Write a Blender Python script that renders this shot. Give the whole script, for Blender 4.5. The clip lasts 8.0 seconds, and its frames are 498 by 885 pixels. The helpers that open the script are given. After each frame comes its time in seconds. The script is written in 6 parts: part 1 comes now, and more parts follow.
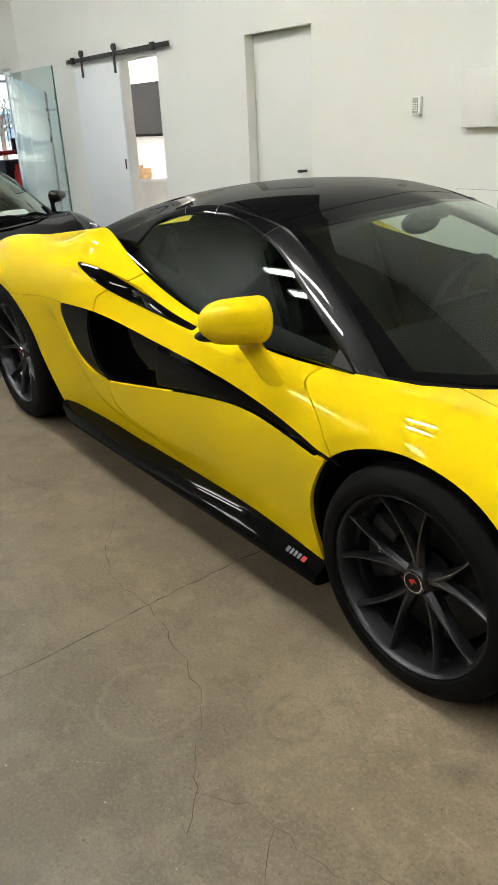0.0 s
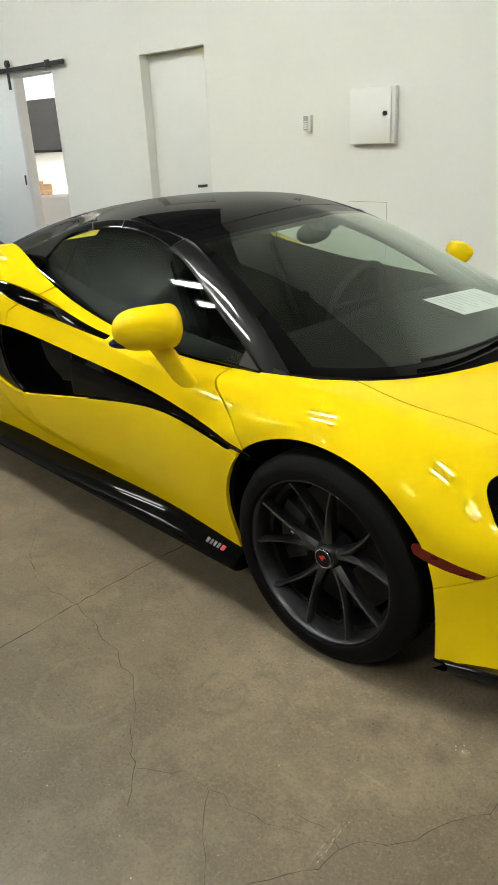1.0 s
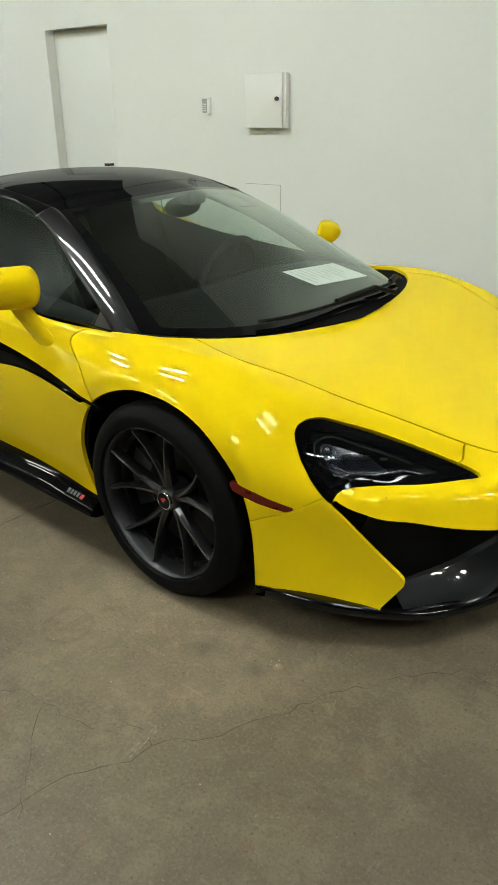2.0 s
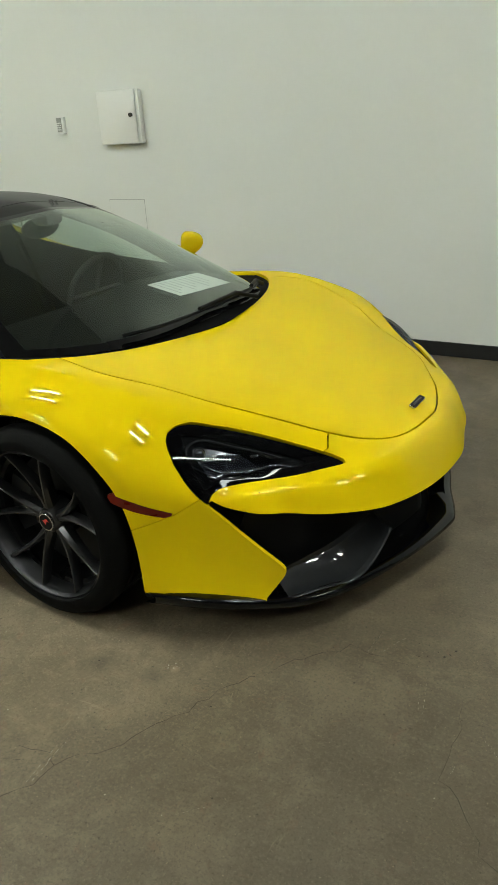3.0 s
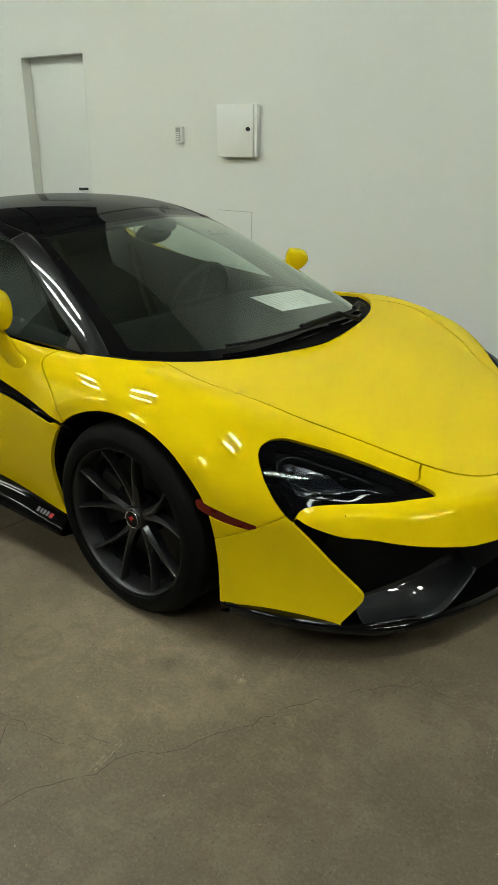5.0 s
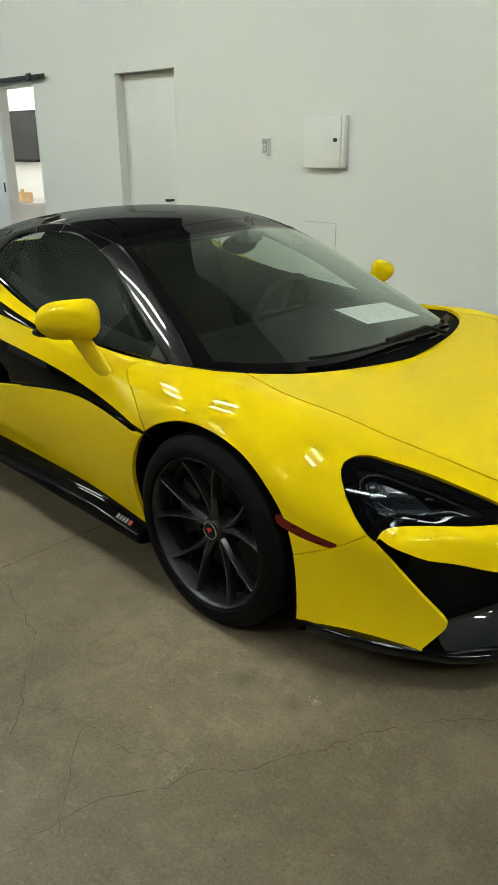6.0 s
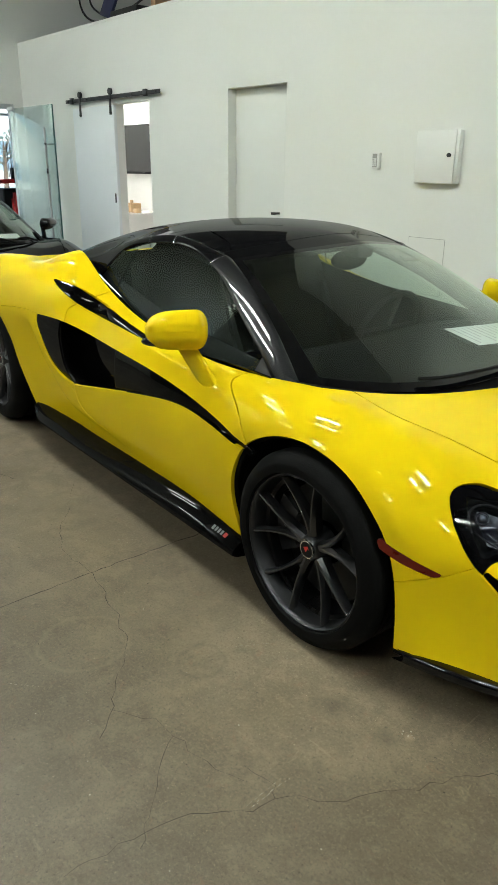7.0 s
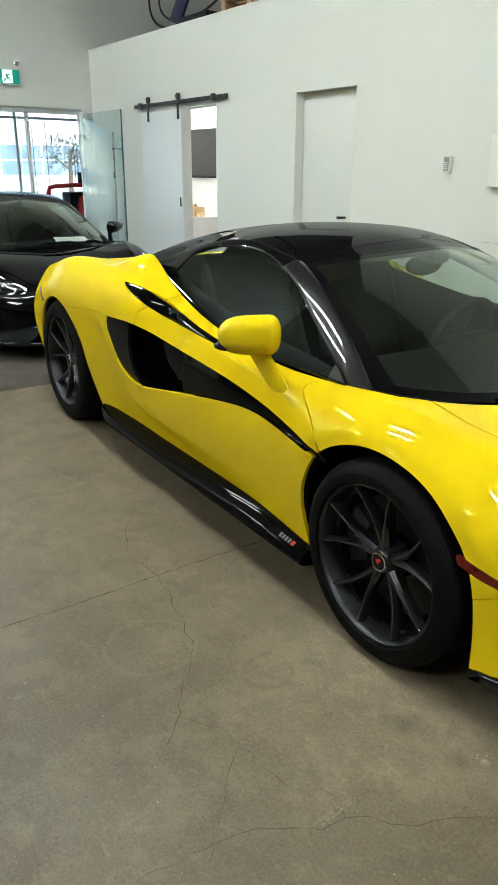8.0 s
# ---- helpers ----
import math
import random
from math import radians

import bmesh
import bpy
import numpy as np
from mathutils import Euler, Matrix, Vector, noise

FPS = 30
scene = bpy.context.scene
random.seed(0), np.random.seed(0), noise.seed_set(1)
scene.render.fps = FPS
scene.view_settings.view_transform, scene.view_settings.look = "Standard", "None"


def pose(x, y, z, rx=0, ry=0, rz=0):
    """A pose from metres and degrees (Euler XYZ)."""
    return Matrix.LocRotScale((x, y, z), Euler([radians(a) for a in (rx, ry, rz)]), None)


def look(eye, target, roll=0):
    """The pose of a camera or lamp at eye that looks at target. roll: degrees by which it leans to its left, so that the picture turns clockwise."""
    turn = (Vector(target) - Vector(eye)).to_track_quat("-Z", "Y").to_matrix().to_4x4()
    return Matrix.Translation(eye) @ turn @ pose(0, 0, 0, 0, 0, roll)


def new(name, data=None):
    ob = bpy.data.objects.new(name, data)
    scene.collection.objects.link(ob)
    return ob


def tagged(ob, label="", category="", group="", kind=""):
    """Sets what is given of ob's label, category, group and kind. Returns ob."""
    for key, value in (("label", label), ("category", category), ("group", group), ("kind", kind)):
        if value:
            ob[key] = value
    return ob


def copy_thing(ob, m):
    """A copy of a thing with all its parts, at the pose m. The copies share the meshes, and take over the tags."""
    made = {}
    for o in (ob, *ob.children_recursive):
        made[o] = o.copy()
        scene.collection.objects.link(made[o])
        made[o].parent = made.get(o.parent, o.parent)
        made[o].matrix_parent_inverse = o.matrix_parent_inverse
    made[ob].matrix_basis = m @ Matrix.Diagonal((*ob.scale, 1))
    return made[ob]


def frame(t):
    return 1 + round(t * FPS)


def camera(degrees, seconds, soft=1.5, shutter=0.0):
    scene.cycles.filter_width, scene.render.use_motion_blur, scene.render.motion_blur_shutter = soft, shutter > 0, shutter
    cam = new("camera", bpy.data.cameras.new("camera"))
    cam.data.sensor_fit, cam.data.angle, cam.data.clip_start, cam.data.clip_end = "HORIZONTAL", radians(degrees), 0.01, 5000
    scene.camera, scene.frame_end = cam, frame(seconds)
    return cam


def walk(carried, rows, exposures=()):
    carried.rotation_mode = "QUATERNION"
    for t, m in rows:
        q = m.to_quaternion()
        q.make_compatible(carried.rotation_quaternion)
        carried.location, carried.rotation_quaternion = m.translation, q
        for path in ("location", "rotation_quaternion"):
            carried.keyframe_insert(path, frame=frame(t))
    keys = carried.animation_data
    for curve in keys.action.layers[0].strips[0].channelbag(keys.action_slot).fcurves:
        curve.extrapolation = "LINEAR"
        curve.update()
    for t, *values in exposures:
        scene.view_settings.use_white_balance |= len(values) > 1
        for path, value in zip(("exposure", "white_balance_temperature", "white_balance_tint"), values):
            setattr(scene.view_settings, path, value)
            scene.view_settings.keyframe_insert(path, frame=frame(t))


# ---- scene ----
cam = camera(38.5, 8.0, soft=0.7)
PATH = [
    (0, (0.976, -2.117, 1.413), (-0.493, -1.039, 0.59), -2.9),
    (0.5, (0.998, -2.2, 1.414), (-0.406, -1.019, 0.616), -2.4),
    (1, (1.094, -2.218, 1.43), (-0.228, -0.95, 0.627), -2.9),
    (1.5, (1.293, -2.198, 1.4), (0.006, -0.912, 0.571), -1.4),
    (2, (1.453, -2.182, 1.396), (0.265, -0.808, 0.559), -0.6),
    (2.2, (1.498, -2.158, 1.384), (0.346, -0.75, 0.554), -2.2),
    (3.3, (1.568, -2.186, 1.413), (0.64, -0.617, 0.589), -2.3),
    (3.5, (1.578, -2.185, 1.41), (0.661, -0.611, 0.584), -1.8),
    (4, (1.585, -2.196, 1.416), (0.618, -0.646, 0.602), -1.0),
    (4.5, (1.553, -2.197, 1.414), (0.467, -0.714, 0.625), -0.5),
    (4.7, (1.535, -2.216, 1.423), (0.423, -0.752, 0.636), 0.0),
    (5.8, (1.483, -2.214, 1.423), (0.213, -0.868, 0.662), 0.3),
    (6, (1.473, -2.207, 1.421), (0.166, -0.897, 0.663), 0.0),
    (6.5, (1.443, -2.212, 1.419), (0.045, -0.99, 0.678), 0.2),
    (7, (1.413, -2.221, 1.422), (-0.062, -1.084, 0.694), 0.5),
    (7.5, (1.375, -2.243, 1.424), (-0.162, -1.189, 0.699), 0.3),
    (8, (1.351, -2.254, 1.421), (-0.211, -1.234, 0.701), 0.4),
]
walk(cam, [(t, look(eye, target, roll)) for t, eye, target, roll in PATH],
     exposures=[(0, 1.0, 6260, 16), (1, 0.98, 6280, 13), (1.5, 0.95, 6280, 9.5), (2.2, 0.79, 6150, 7), (3.3, 0.53, 6240, 4.5), (4.7, 0.52, 6240, 4), (6, 0.64, 6160, 5), (7, 0.83, 6060, 6.5), (8, 0.95, 5960, 7.5)])

# ---- daylight ----
world = bpy.data.worlds.new("sky")
scene.world = world
world.use_nodes = True
sky = world.node_tree.nodes.new("ShaderNodeTexSky")
sky.sky_type, sky.sun_disc, sky.sun_elevation, sky.sun_rotation = "NISHITA", False, radians(33), radians(105)
world.node_tree.links.new(sky.outputs[0], world.node_tree.nodes["Background"].inputs[0])
world.node_tree.nodes["Background"].inputs[1].default_value = 0.15
sun = new("sun", bpy.data.lights.new("sun", "SUN"))
sun.data.energy, sun.data.angle, sun.data.color = 5.0, radians(0.6), (1.0, 0.95, 0.88)
sun.matrix_world = look((0, 0, 0), (-0.75, 0.2, -0.5))

TUBE_POWER = 45.0
# ---- shape of the car's body: cross sections along the car, x ahead from the front axle ----
def spline(xs, ys):
    """A natural cubic spline through the knots, as a function of arrays."""
    xs, ys = np.asarray(xs, float), np.asarray(ys, float)
    order = np.argsort(xs)
    xs, ys = xs[order], ys[order]
    n, h = len(xs), np.diff(xs)
    a, b = np.eye(n), np.zeros((n,) + ys.shape[1:])
    for i in range(1, n - 1):
        a[i, i - 1 : i + 2] = h[i - 1], 2 * (h[i - 1] + h[i]), h[i]
        b[i] = 6 * ((ys[i + 1] - ys[i]) / h[i] - (ys[i] - ys[i - 1]) / h[i - 1])
    m = np.linalg.solve(a, b)

    def f(x):
        x = np.clip(np.asarray(x, float), xs[0], xs[-1])
        i = np.clip(np.searchsorted(xs, x) - 1, 0, n - 2)
        shape = x.shape + (1,) * (ys.ndim - 1)
        hi, l, r = h[i].reshape(shape), (xs[i + 1] - x).reshape(shape), (x - xs[i]).reshape(shape)
        return (m[i] * l**3 + m[i + 1] * r**3) / (6 * hi) + (ys[i] / hi - m[i] * hi / 6) * l + (ys[i + 1] / hi - m[i + 1] * hi / 6) * r

    return f


def smooth(t):
    t = np.clip(t, 0, 1)
    return t * t * (3 - 2 * t)


BODY_X = [-3.45, -3.3, -3, -2.67, -2.3, -1.9, -1.5, -1.1, -0.7, -0.35, 0, 0.35, 0.6, 0.8, 0.91, 0.985, 1.025]
SILL_W = [0.78, 0.84, 0.89, 0.91, 0.895, 0.880, 0.868, 0.868, 0.874, 0.895, 0.9, 0.9120, 0.8640, 0.8160, 0.7830, 0.7550, 0.7400]
SILL_Z = [0.28, 0.25, 0.2, 0.19, 0.175, 0.17, 0.17, 0.175, 0.18, 0.18, 0.16, 0.15, 0.15, 0.15, 0.15, 0.15, 0.15]
LOW_W = [0.82, 0.88, 0.93, 0.94, 0.928, 0.908, 0.896, 0.897, 0.902, 0.916, 0.925, 0.9159, 0.8415, 0.7933, 0.7621, 0.7373, 0.724]
LOW_Z = [0.42, 0.42, 0.42, 0.45, 0.4, 0.36, 0.33, 0.33, 0.33, 0.36, 0.4, 0.3, 0.28, 0.26, 0.25, 0.24, 0.24]
MID_W = [0.82, 0.89, 0.945, 0.965, 0.95, 0.93, 0.915, 0.915, 0.915, 0.93, 0.945, 0.9162, 0.8546, 0.8112, 0.7793, 0.7525, 0.737]
MID_Z = [0.55, 0.56, 0.6, 0.65, 0.6, 0.55, 0.5, 0.5, 0.49, 0.53, 0.6, 0.46, 0.42, 0.4, 0.385, 0.37, 0.36]
HIGH_W = [0.79, 0.86, 0.925, 0.955, 0.955, 0.935, 0.915, 0.905, 0.9, 0.905, 0.91, 0.8912, 0.8278, 0.7832, 0.751, 0.7243, 0.709]
HIGH_Z = [0.66, 0.68, 0.73, 0.79, 0.77, 0.74, 0.68, 0.66, 0.63, 0.66, 0.7, 0.585, 0.53, 0.495, 0.475, 0.455, 0.402]
CREST_W = [0.72, 0.79, 0.86, 0.9, 0.91, 0.9, 0.88, 0.872, 0.872, 0.845, 0.8, 0.755, 0.675, 0.63, 0.6, 0.585, 0.575]
CREST_Z = [0.76, 0.79, 0.84, 0.9, 0.9, 0.88, 0.8, 0.755, 0.715, 0.735, 0.765, 0.68, 0.588, 0.528, 0.49, 0.45, 0.385]
EDGE_W = [0.6, 0.68, 0.74, 0.78, 0.8, 0.82, 0.81, 0.8, 0.79, 0.73, 0.66, 0.58, 0.51, 0.45, 0.43, 0.415, 0.41]
EDGE_Z = [0.8, 0.835, 0.885, 0.943, 0.935, 0.945, 0.86, 0.79, 0.745, 0.757, 0.765, 0.69, 0.612, 0.55, 0.505, 0.463, 0.379]
DECK_W = [0.35, 0.38, 0.4, 0.47, 0.57, 0.61, 0.48, 0.45, 0.45, 0.42, 0.36, 0.32, 0.28, 0.24, 0.22, 0.21, 0.21]
DECK_Z = [0.81, 0.84, 0.87, 0.9, 0.94, 1.02, 0.88, 0.79, 0.75, 0.755, 0.755, 0.69, 0.622, 0.555, 0.512, 0.468, 0.376]
RIDGE_Z = [0.81, 0.84, 0.86, 0.9, 0.92, 0.95, 0.87, 0.79, 0.75, 0.75, 0.745, 0.685, 0.62, 0.555, 0.513, 0.47, 0.375]


def nose_bend(u, w, z):
    """How far the front of the car is swept back, away from its middle; less so low down."""
    w = np.where(w < 0.66, w, 0.66 + 0.09 * (1 - np.exp(-np.maximum(w - 0.66, 0) / 0.09)))
    return -0.443 * (w / 0.78) ** 3.05 * smooth((u - 0.25) / 0.79) * (1 - 0.15 * smooth((0.42 - z) / 0.2))


def section(u):
    """The cross sections at the stations u: half width and height of nine knots, with one past the middle."""
    ws = [SILL_W, LOW_W, MID_W, HIGH_W, CREST_W, EDGE_W, DECK_W]
    zs = [SILL_Z, LOW_Z, MID_Z, HIGH_Z, CREST_Z, EDGE_Z, DECK_Z, RIDGE_Z]
    w = [spline(BODY_X, k)(u) for k in ws]
    z = [spline(BODY_X, k)(u) for k in zs]
    w, z = w + [0 * u, -w[6]], z + [z[6]]
    return np.array(w), np.array(z)


def body_grid(stations, across):
    """The right half of the body as a grid of points (stations, across, 3)."""
    u = np.asarray(stations, float)
    w, z = section(u)
    k = np.arange(9) / 7
    s = np.linspace(0, 1, across)
    w, z = spline(k, w)(s).T, spline(k, z)(s).T
    w[:, -1] = 0
    x = u[:, None] + nose_bend(u[:, None], np.maximum(w, 0), z)
    return np.stack([x, -w, z], -1)

# ---- materials ----
def mat(name, color, rough=0.5, metal=0.0, vary=0.0, scale=8.0, grain=0.0, fine=120.0, bump=0.0, coat=0.0, spec=0.5, emit=None):
    """A principled material; vary, scale: broad stains; grain, fine: small-scale mottling; bump: fine relief."""
    m = bpy.data.materials.new(name)
    m.use_nodes = True
    n, l = m.node_tree.nodes, m.node_tree.links
    p = n["Principled BSDF"]
    p.inputs["Base Color"].default_value = (*color, 1)
    p.inputs["Roughness"].default_value, p.inputs["Metallic"].default_value = rough, metal
    p.inputs["Coat Weight"].default_value, p.inputs["Coat Roughness"].default_value = coat, 0.03
    p.inputs["Specular IOR Level"].default_value = spec
    if emit:
        p.inputs["Emission Color"].default_value, p.inputs["Emission Strength"].default_value = (*emit[0], 1), emit[1]
    if vary or grain or bump:
        at = n.new("ShaderNodeTexCoord").outputs["Object"]

        def noise_at(size, detail):
            t = n.new("ShaderNodeTexNoise")
            t.inputs["Scale"].default_value, t.inputs["Detail"].default_value = size, detail
            l.new(at, t.inputs["Vector"])
            return t.outputs["Fac"]

        def step(fac, amount, color_in):
            ramp = n.new("ShaderNodeMapRange")
            ramp.inputs[1].default_value, ramp.inputs[2].default_value = 0.3, 0.7
            ramp.inputs[3].default_value, ramp.inputs[4].default_value = 1 - amount, 1 + amount
            l.new(fac, ramp.inputs[0])
            mul = n.new("ShaderNodeMix")
            mul.data_type, mul.blend_type, mul.inputs[0].default_value = "RGBA", "MULTIPLY", 1.0
            if color_in is None:
                mul.inputs[6].default_value = (*color, 1)
            else:
                l.new(color_in, mul.inputs[6])
            l.new(ramp.outputs[0], mul.inputs[7])
            return mul.outputs[2]

        out = None
        if vary:
            broad = noise_at(scale, 5)
            out = step(broad, vary, out)
            rr = n.new("ShaderNodeMapRange")
            rr.inputs[1].default_value, rr.inputs[2].default_value = 0.3, 0.7
            rr.inputs[3].default_value, rr.inputs[4].default_value = max(rough - 0.08 * min(1, rough * 2), 0.02), min(rough + 0.08 * min(1, rough * 2), 1)
            l.new(broad, rr.inputs[0])
            l.new(rr.outputs[0], p.inputs["Roughness"])
        if grain:
            out = step(noise_at(fine, 3), grain, out)
        if out is not None:
            l.new(out, p.inputs["Base Color"])
        if bump:
            b = n.new("ShaderNodeBump")
            b.inputs["Strength"].default_value, b.inputs["Distance"].default_value = bump, 0.01
            l.new(noise_at(fine, 4), b.inputs["Height"])
            l.new(b.outputs[0], p.inputs["Normal"])
    return m


def glass(name, tint, gloss=1.0, rough=0.0, least=0.085):
    """Thin glass: tinted see-through with a Fresnel reflection, at least so strong head-on."""
    m = bpy.data.materials.new(name)
    m.use_nodes = True
    n, l = m.node_tree.nodes, m.node_tree.links
    n.clear()
    through_it, shine, mix, out = (n.new("ShaderNode" + k) for k in ("BsdfTransparent", "BsdfGlossy", "MixShader", "OutputMaterial"))
    through_it.inputs[0].default_value = (*tint, 1)
    shine.inputs[0].default_value, shine.inputs["Roughness"].default_value = (0.90 * gloss, gloss, 0.92 * gloss, 1), rough
    w = n.new("ShaderNodeLayerWeight")
    power, scale = n.new("ShaderNodeMath"), n.new("ShaderNodeMath")
    w.inputs[0].default_value = 0.5
    power.operation, power.inputs[1].default_value = "POWER", 3.4
    scale.operation, scale.inputs[1].default_value, scale.inputs[2].default_value = "MULTIPLY_ADD", 1 - least, least
    l.new(w.outputs["Facing"], power.inputs[0])
    l.new(power.outputs[0], scale.inputs[0])
    l.new(scale.outputs[0], mix.inputs[0])
    l.new(through_it.outputs[0], mix.inputs[1])
    l.new(shine.outputs[0], mix.inputs[2])
    l.new(mix.outputs[0], out.inputs[0])
    return m


def concrete(name, color, stains=(), shading=()):
    """Old power-floated slab: brown-grey, cloudy, with pale scuffs, drag marks, specks and ring stains, and pools of
    light and shade painted in.
    """
    m = mat(name, color, 0.45, bump=0.06, fine=90, spec=0.35)
    n, l = m.node_tree.nodes, m.node_tree.links
    p = n["Principled BSDF"]
    at = n.new("ShaderNodeTexCoord").outputs["Object"]

    def noise(size, detail, rough, warp=0.0, stretch=None, turn=0.0):
        t = n.new("ShaderNodeTexNoise")
        t.inputs["Scale"].default_value, t.inputs["Detail"].default_value = size, detail
        t.inputs["Roughness"].default_value, t.inputs["Distortion"].default_value = rough, warp
        if stretch:
            k = n.new("ShaderNodeMapping")
            k.inputs["Rotation"].default_value, k.inputs["Scale"].default_value = (0, 0, turn), stretch
            l.new(at, k.inputs["Vector"])
            l.new(k.outputs[0], t.inputs["Vector"])
        else:
            l.new(at, t.inputs["Vector"])
        return t.outputs["Fac"]

    def spread(fac, lo, hi, amount):
        r = n.new("ShaderNodeMapRange")
        r.interpolation_type = "SMOOTHSTEP"
        r.inputs[1].default_value, r.inputs[2].default_value, r.inputs[4].default_value = lo, hi, amount
        l.new(fac, r.inputs[0])
        return r.outputs[0]

    def lay(base, fac, tone):
        k = n.new("ShaderNodeMix")
        k.data_type = "RGBA"
        k.inputs[6].default_value, k.inputs[7].default_value = (*color, 1), (*tone, 1)
        if base is not None:
            l.new(base, k.inputs[6])
        l.new(fac, k.inputs[0])
        return k.outputs[2]

    shade = lambda f, warm=1.0: (color[0] * f * warm, color[1] * f, color[2] * f / warm)
    base = lay(None, spread(noise(1.3, 8, 0.66, 0.2), 0.40, 0.60, 0.6), shade(0.78, 1.03))
    base = lay(base, spread(noise(4.2, 9, 0.72, 0.2), 0.47, 0.60, 0.6), shade(1.38, 1.01))
    base = lay(base, spread(noise(5.2, 9, 0.74, 0.25), 0.47, 0.62, 0.55), shade(0.62, 1.03))
    base = lay(base, spread(noise(15.0, 8, 0.75, 0.5), 0.56, 0.70, 0.55), (color[0] * 1.25, color[1] * 0.92, color[2] * 0.86))
    base = lay(base, spread(noise(19.0, 8, 0.78, 0.8), 0.56, 0.70, 0.6), shade(1.6))
    base = lay(base, spread(noise(95.0, 6, 0.8), 0.48, 0.66, 0.65), shade(1.45))
    base = lay(base, spread(noise(120.0, 6, 0.8), 0.48, 0.66, 0.65), shade(0.52))
    base = lay(base, spread(noise(3.0, 6, 0.75, 1.2, (1.0, 7.0, 1.0), 0.5), 0.63, 0.72, 0.5), shade(1.7))
    base = lay(base, spread(noise(5.0, 5, 0.7, 1.0, (9.0, 1.0, 1.0), -0.9), 0.66, 0.73, 0.5), shade(1.8))
    base = lay(base, spread(noise(150.0, 2, 0.5), 0.69, 0.74, 0.7), shade(2.1))
    base = lay(base, spread(noise(120.0, 2, 0.5, 0.3), 0.71, 0.75, 0.8), shade(0.35))
    # broad pools of light and shade, multiplied into the slab's colour
    for x, y, wide, tone in shading:
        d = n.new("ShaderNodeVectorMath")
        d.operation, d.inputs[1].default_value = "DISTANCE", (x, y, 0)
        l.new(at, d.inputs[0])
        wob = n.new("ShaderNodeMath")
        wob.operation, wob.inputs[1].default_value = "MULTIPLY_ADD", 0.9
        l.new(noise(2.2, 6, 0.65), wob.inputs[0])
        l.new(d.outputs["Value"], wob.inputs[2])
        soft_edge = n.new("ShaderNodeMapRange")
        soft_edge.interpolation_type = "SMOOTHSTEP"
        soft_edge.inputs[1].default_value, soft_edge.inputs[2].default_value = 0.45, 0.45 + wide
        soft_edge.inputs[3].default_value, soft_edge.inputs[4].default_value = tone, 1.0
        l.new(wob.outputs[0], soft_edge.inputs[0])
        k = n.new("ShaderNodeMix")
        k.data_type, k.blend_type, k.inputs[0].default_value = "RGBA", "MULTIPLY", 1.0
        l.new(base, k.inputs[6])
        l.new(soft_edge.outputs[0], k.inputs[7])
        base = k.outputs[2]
    for x, y, r, wide, amount, tone in stains:
        d = n.new("ShaderNodeVectorMath")
        d.operation, d.inputs[1].default_value = "DISTANCE", (x, y, 0)
        l.new(at, d.inputs[0])
        wob = n.new("ShaderNodeMath")
        wob.operation, wob.inputs[1].default_value = "MULTIPLY_ADD", 0.055
        l.new(noise(14.0, 5, 0.6), wob.inputs[0])
        l.new(d.outputs["Value"], wob.inputs[2])
        off = n.new("ShaderNodeMath")
        off.operation, off.inputs[1].default_value = "SUBTRACT", r + 0.0275
        l.new(wob.outputs[0], off.inputs[0])
        far = n.new("ShaderNodeMath")
        far.operation = "ABSOLUTE"
        l.new(off.outputs[0], far.inputs[0])
        k = n.new("ShaderNodeMapRange")
        k.inputs[2].default_value, k.inputs[3].default_value, k.inputs[4].default_value = wide, amount, 0.0
        l.new(far.outputs[0], k.inputs[0])
        base = lay(base, k.outputs[0], shade(tone))
    l.new(base, p.inputs["Base Color"])
    rr = n.new("ShaderNodeMapRange")
    rr.inputs[1].default_value, rr.inputs[2].default_value, rr.inputs[3].default_value, rr.inputs[4].default_value = 0.35, 0.65, 0.34, 0.55
    l.new(noise(2.4, 6, 0.65), rr.inputs[0])
    l.new(rr.outputs[0], p.inputs["Roughness"])
    return m


def carbon(name):
    """Lacquered carbon fibre: a fine woven check under a clear coat."""
    m = mat(name, (0.03, 0.03, 0.033), 0.35, coat=0.9, spec=0.1)
    n, l = m.node_tree.nodes, m.node_tree.links
    c = n.new("ShaderNodeTexChecker")
    c.inputs[1].default_value, c.inputs[2].default_value = (0.004, 0.004, 0.0045, 1), (0.013, 0.013, 0.0145, 1)
    c.inputs["Scale"].default_value = 420
    l.new(n.new("ShaderNodeTexCoord").outputs["Object"], c.inputs["Vector"])
    l.new(c.outputs[0], n["Principled BSDF"].inputs["Base Color"])
    return m


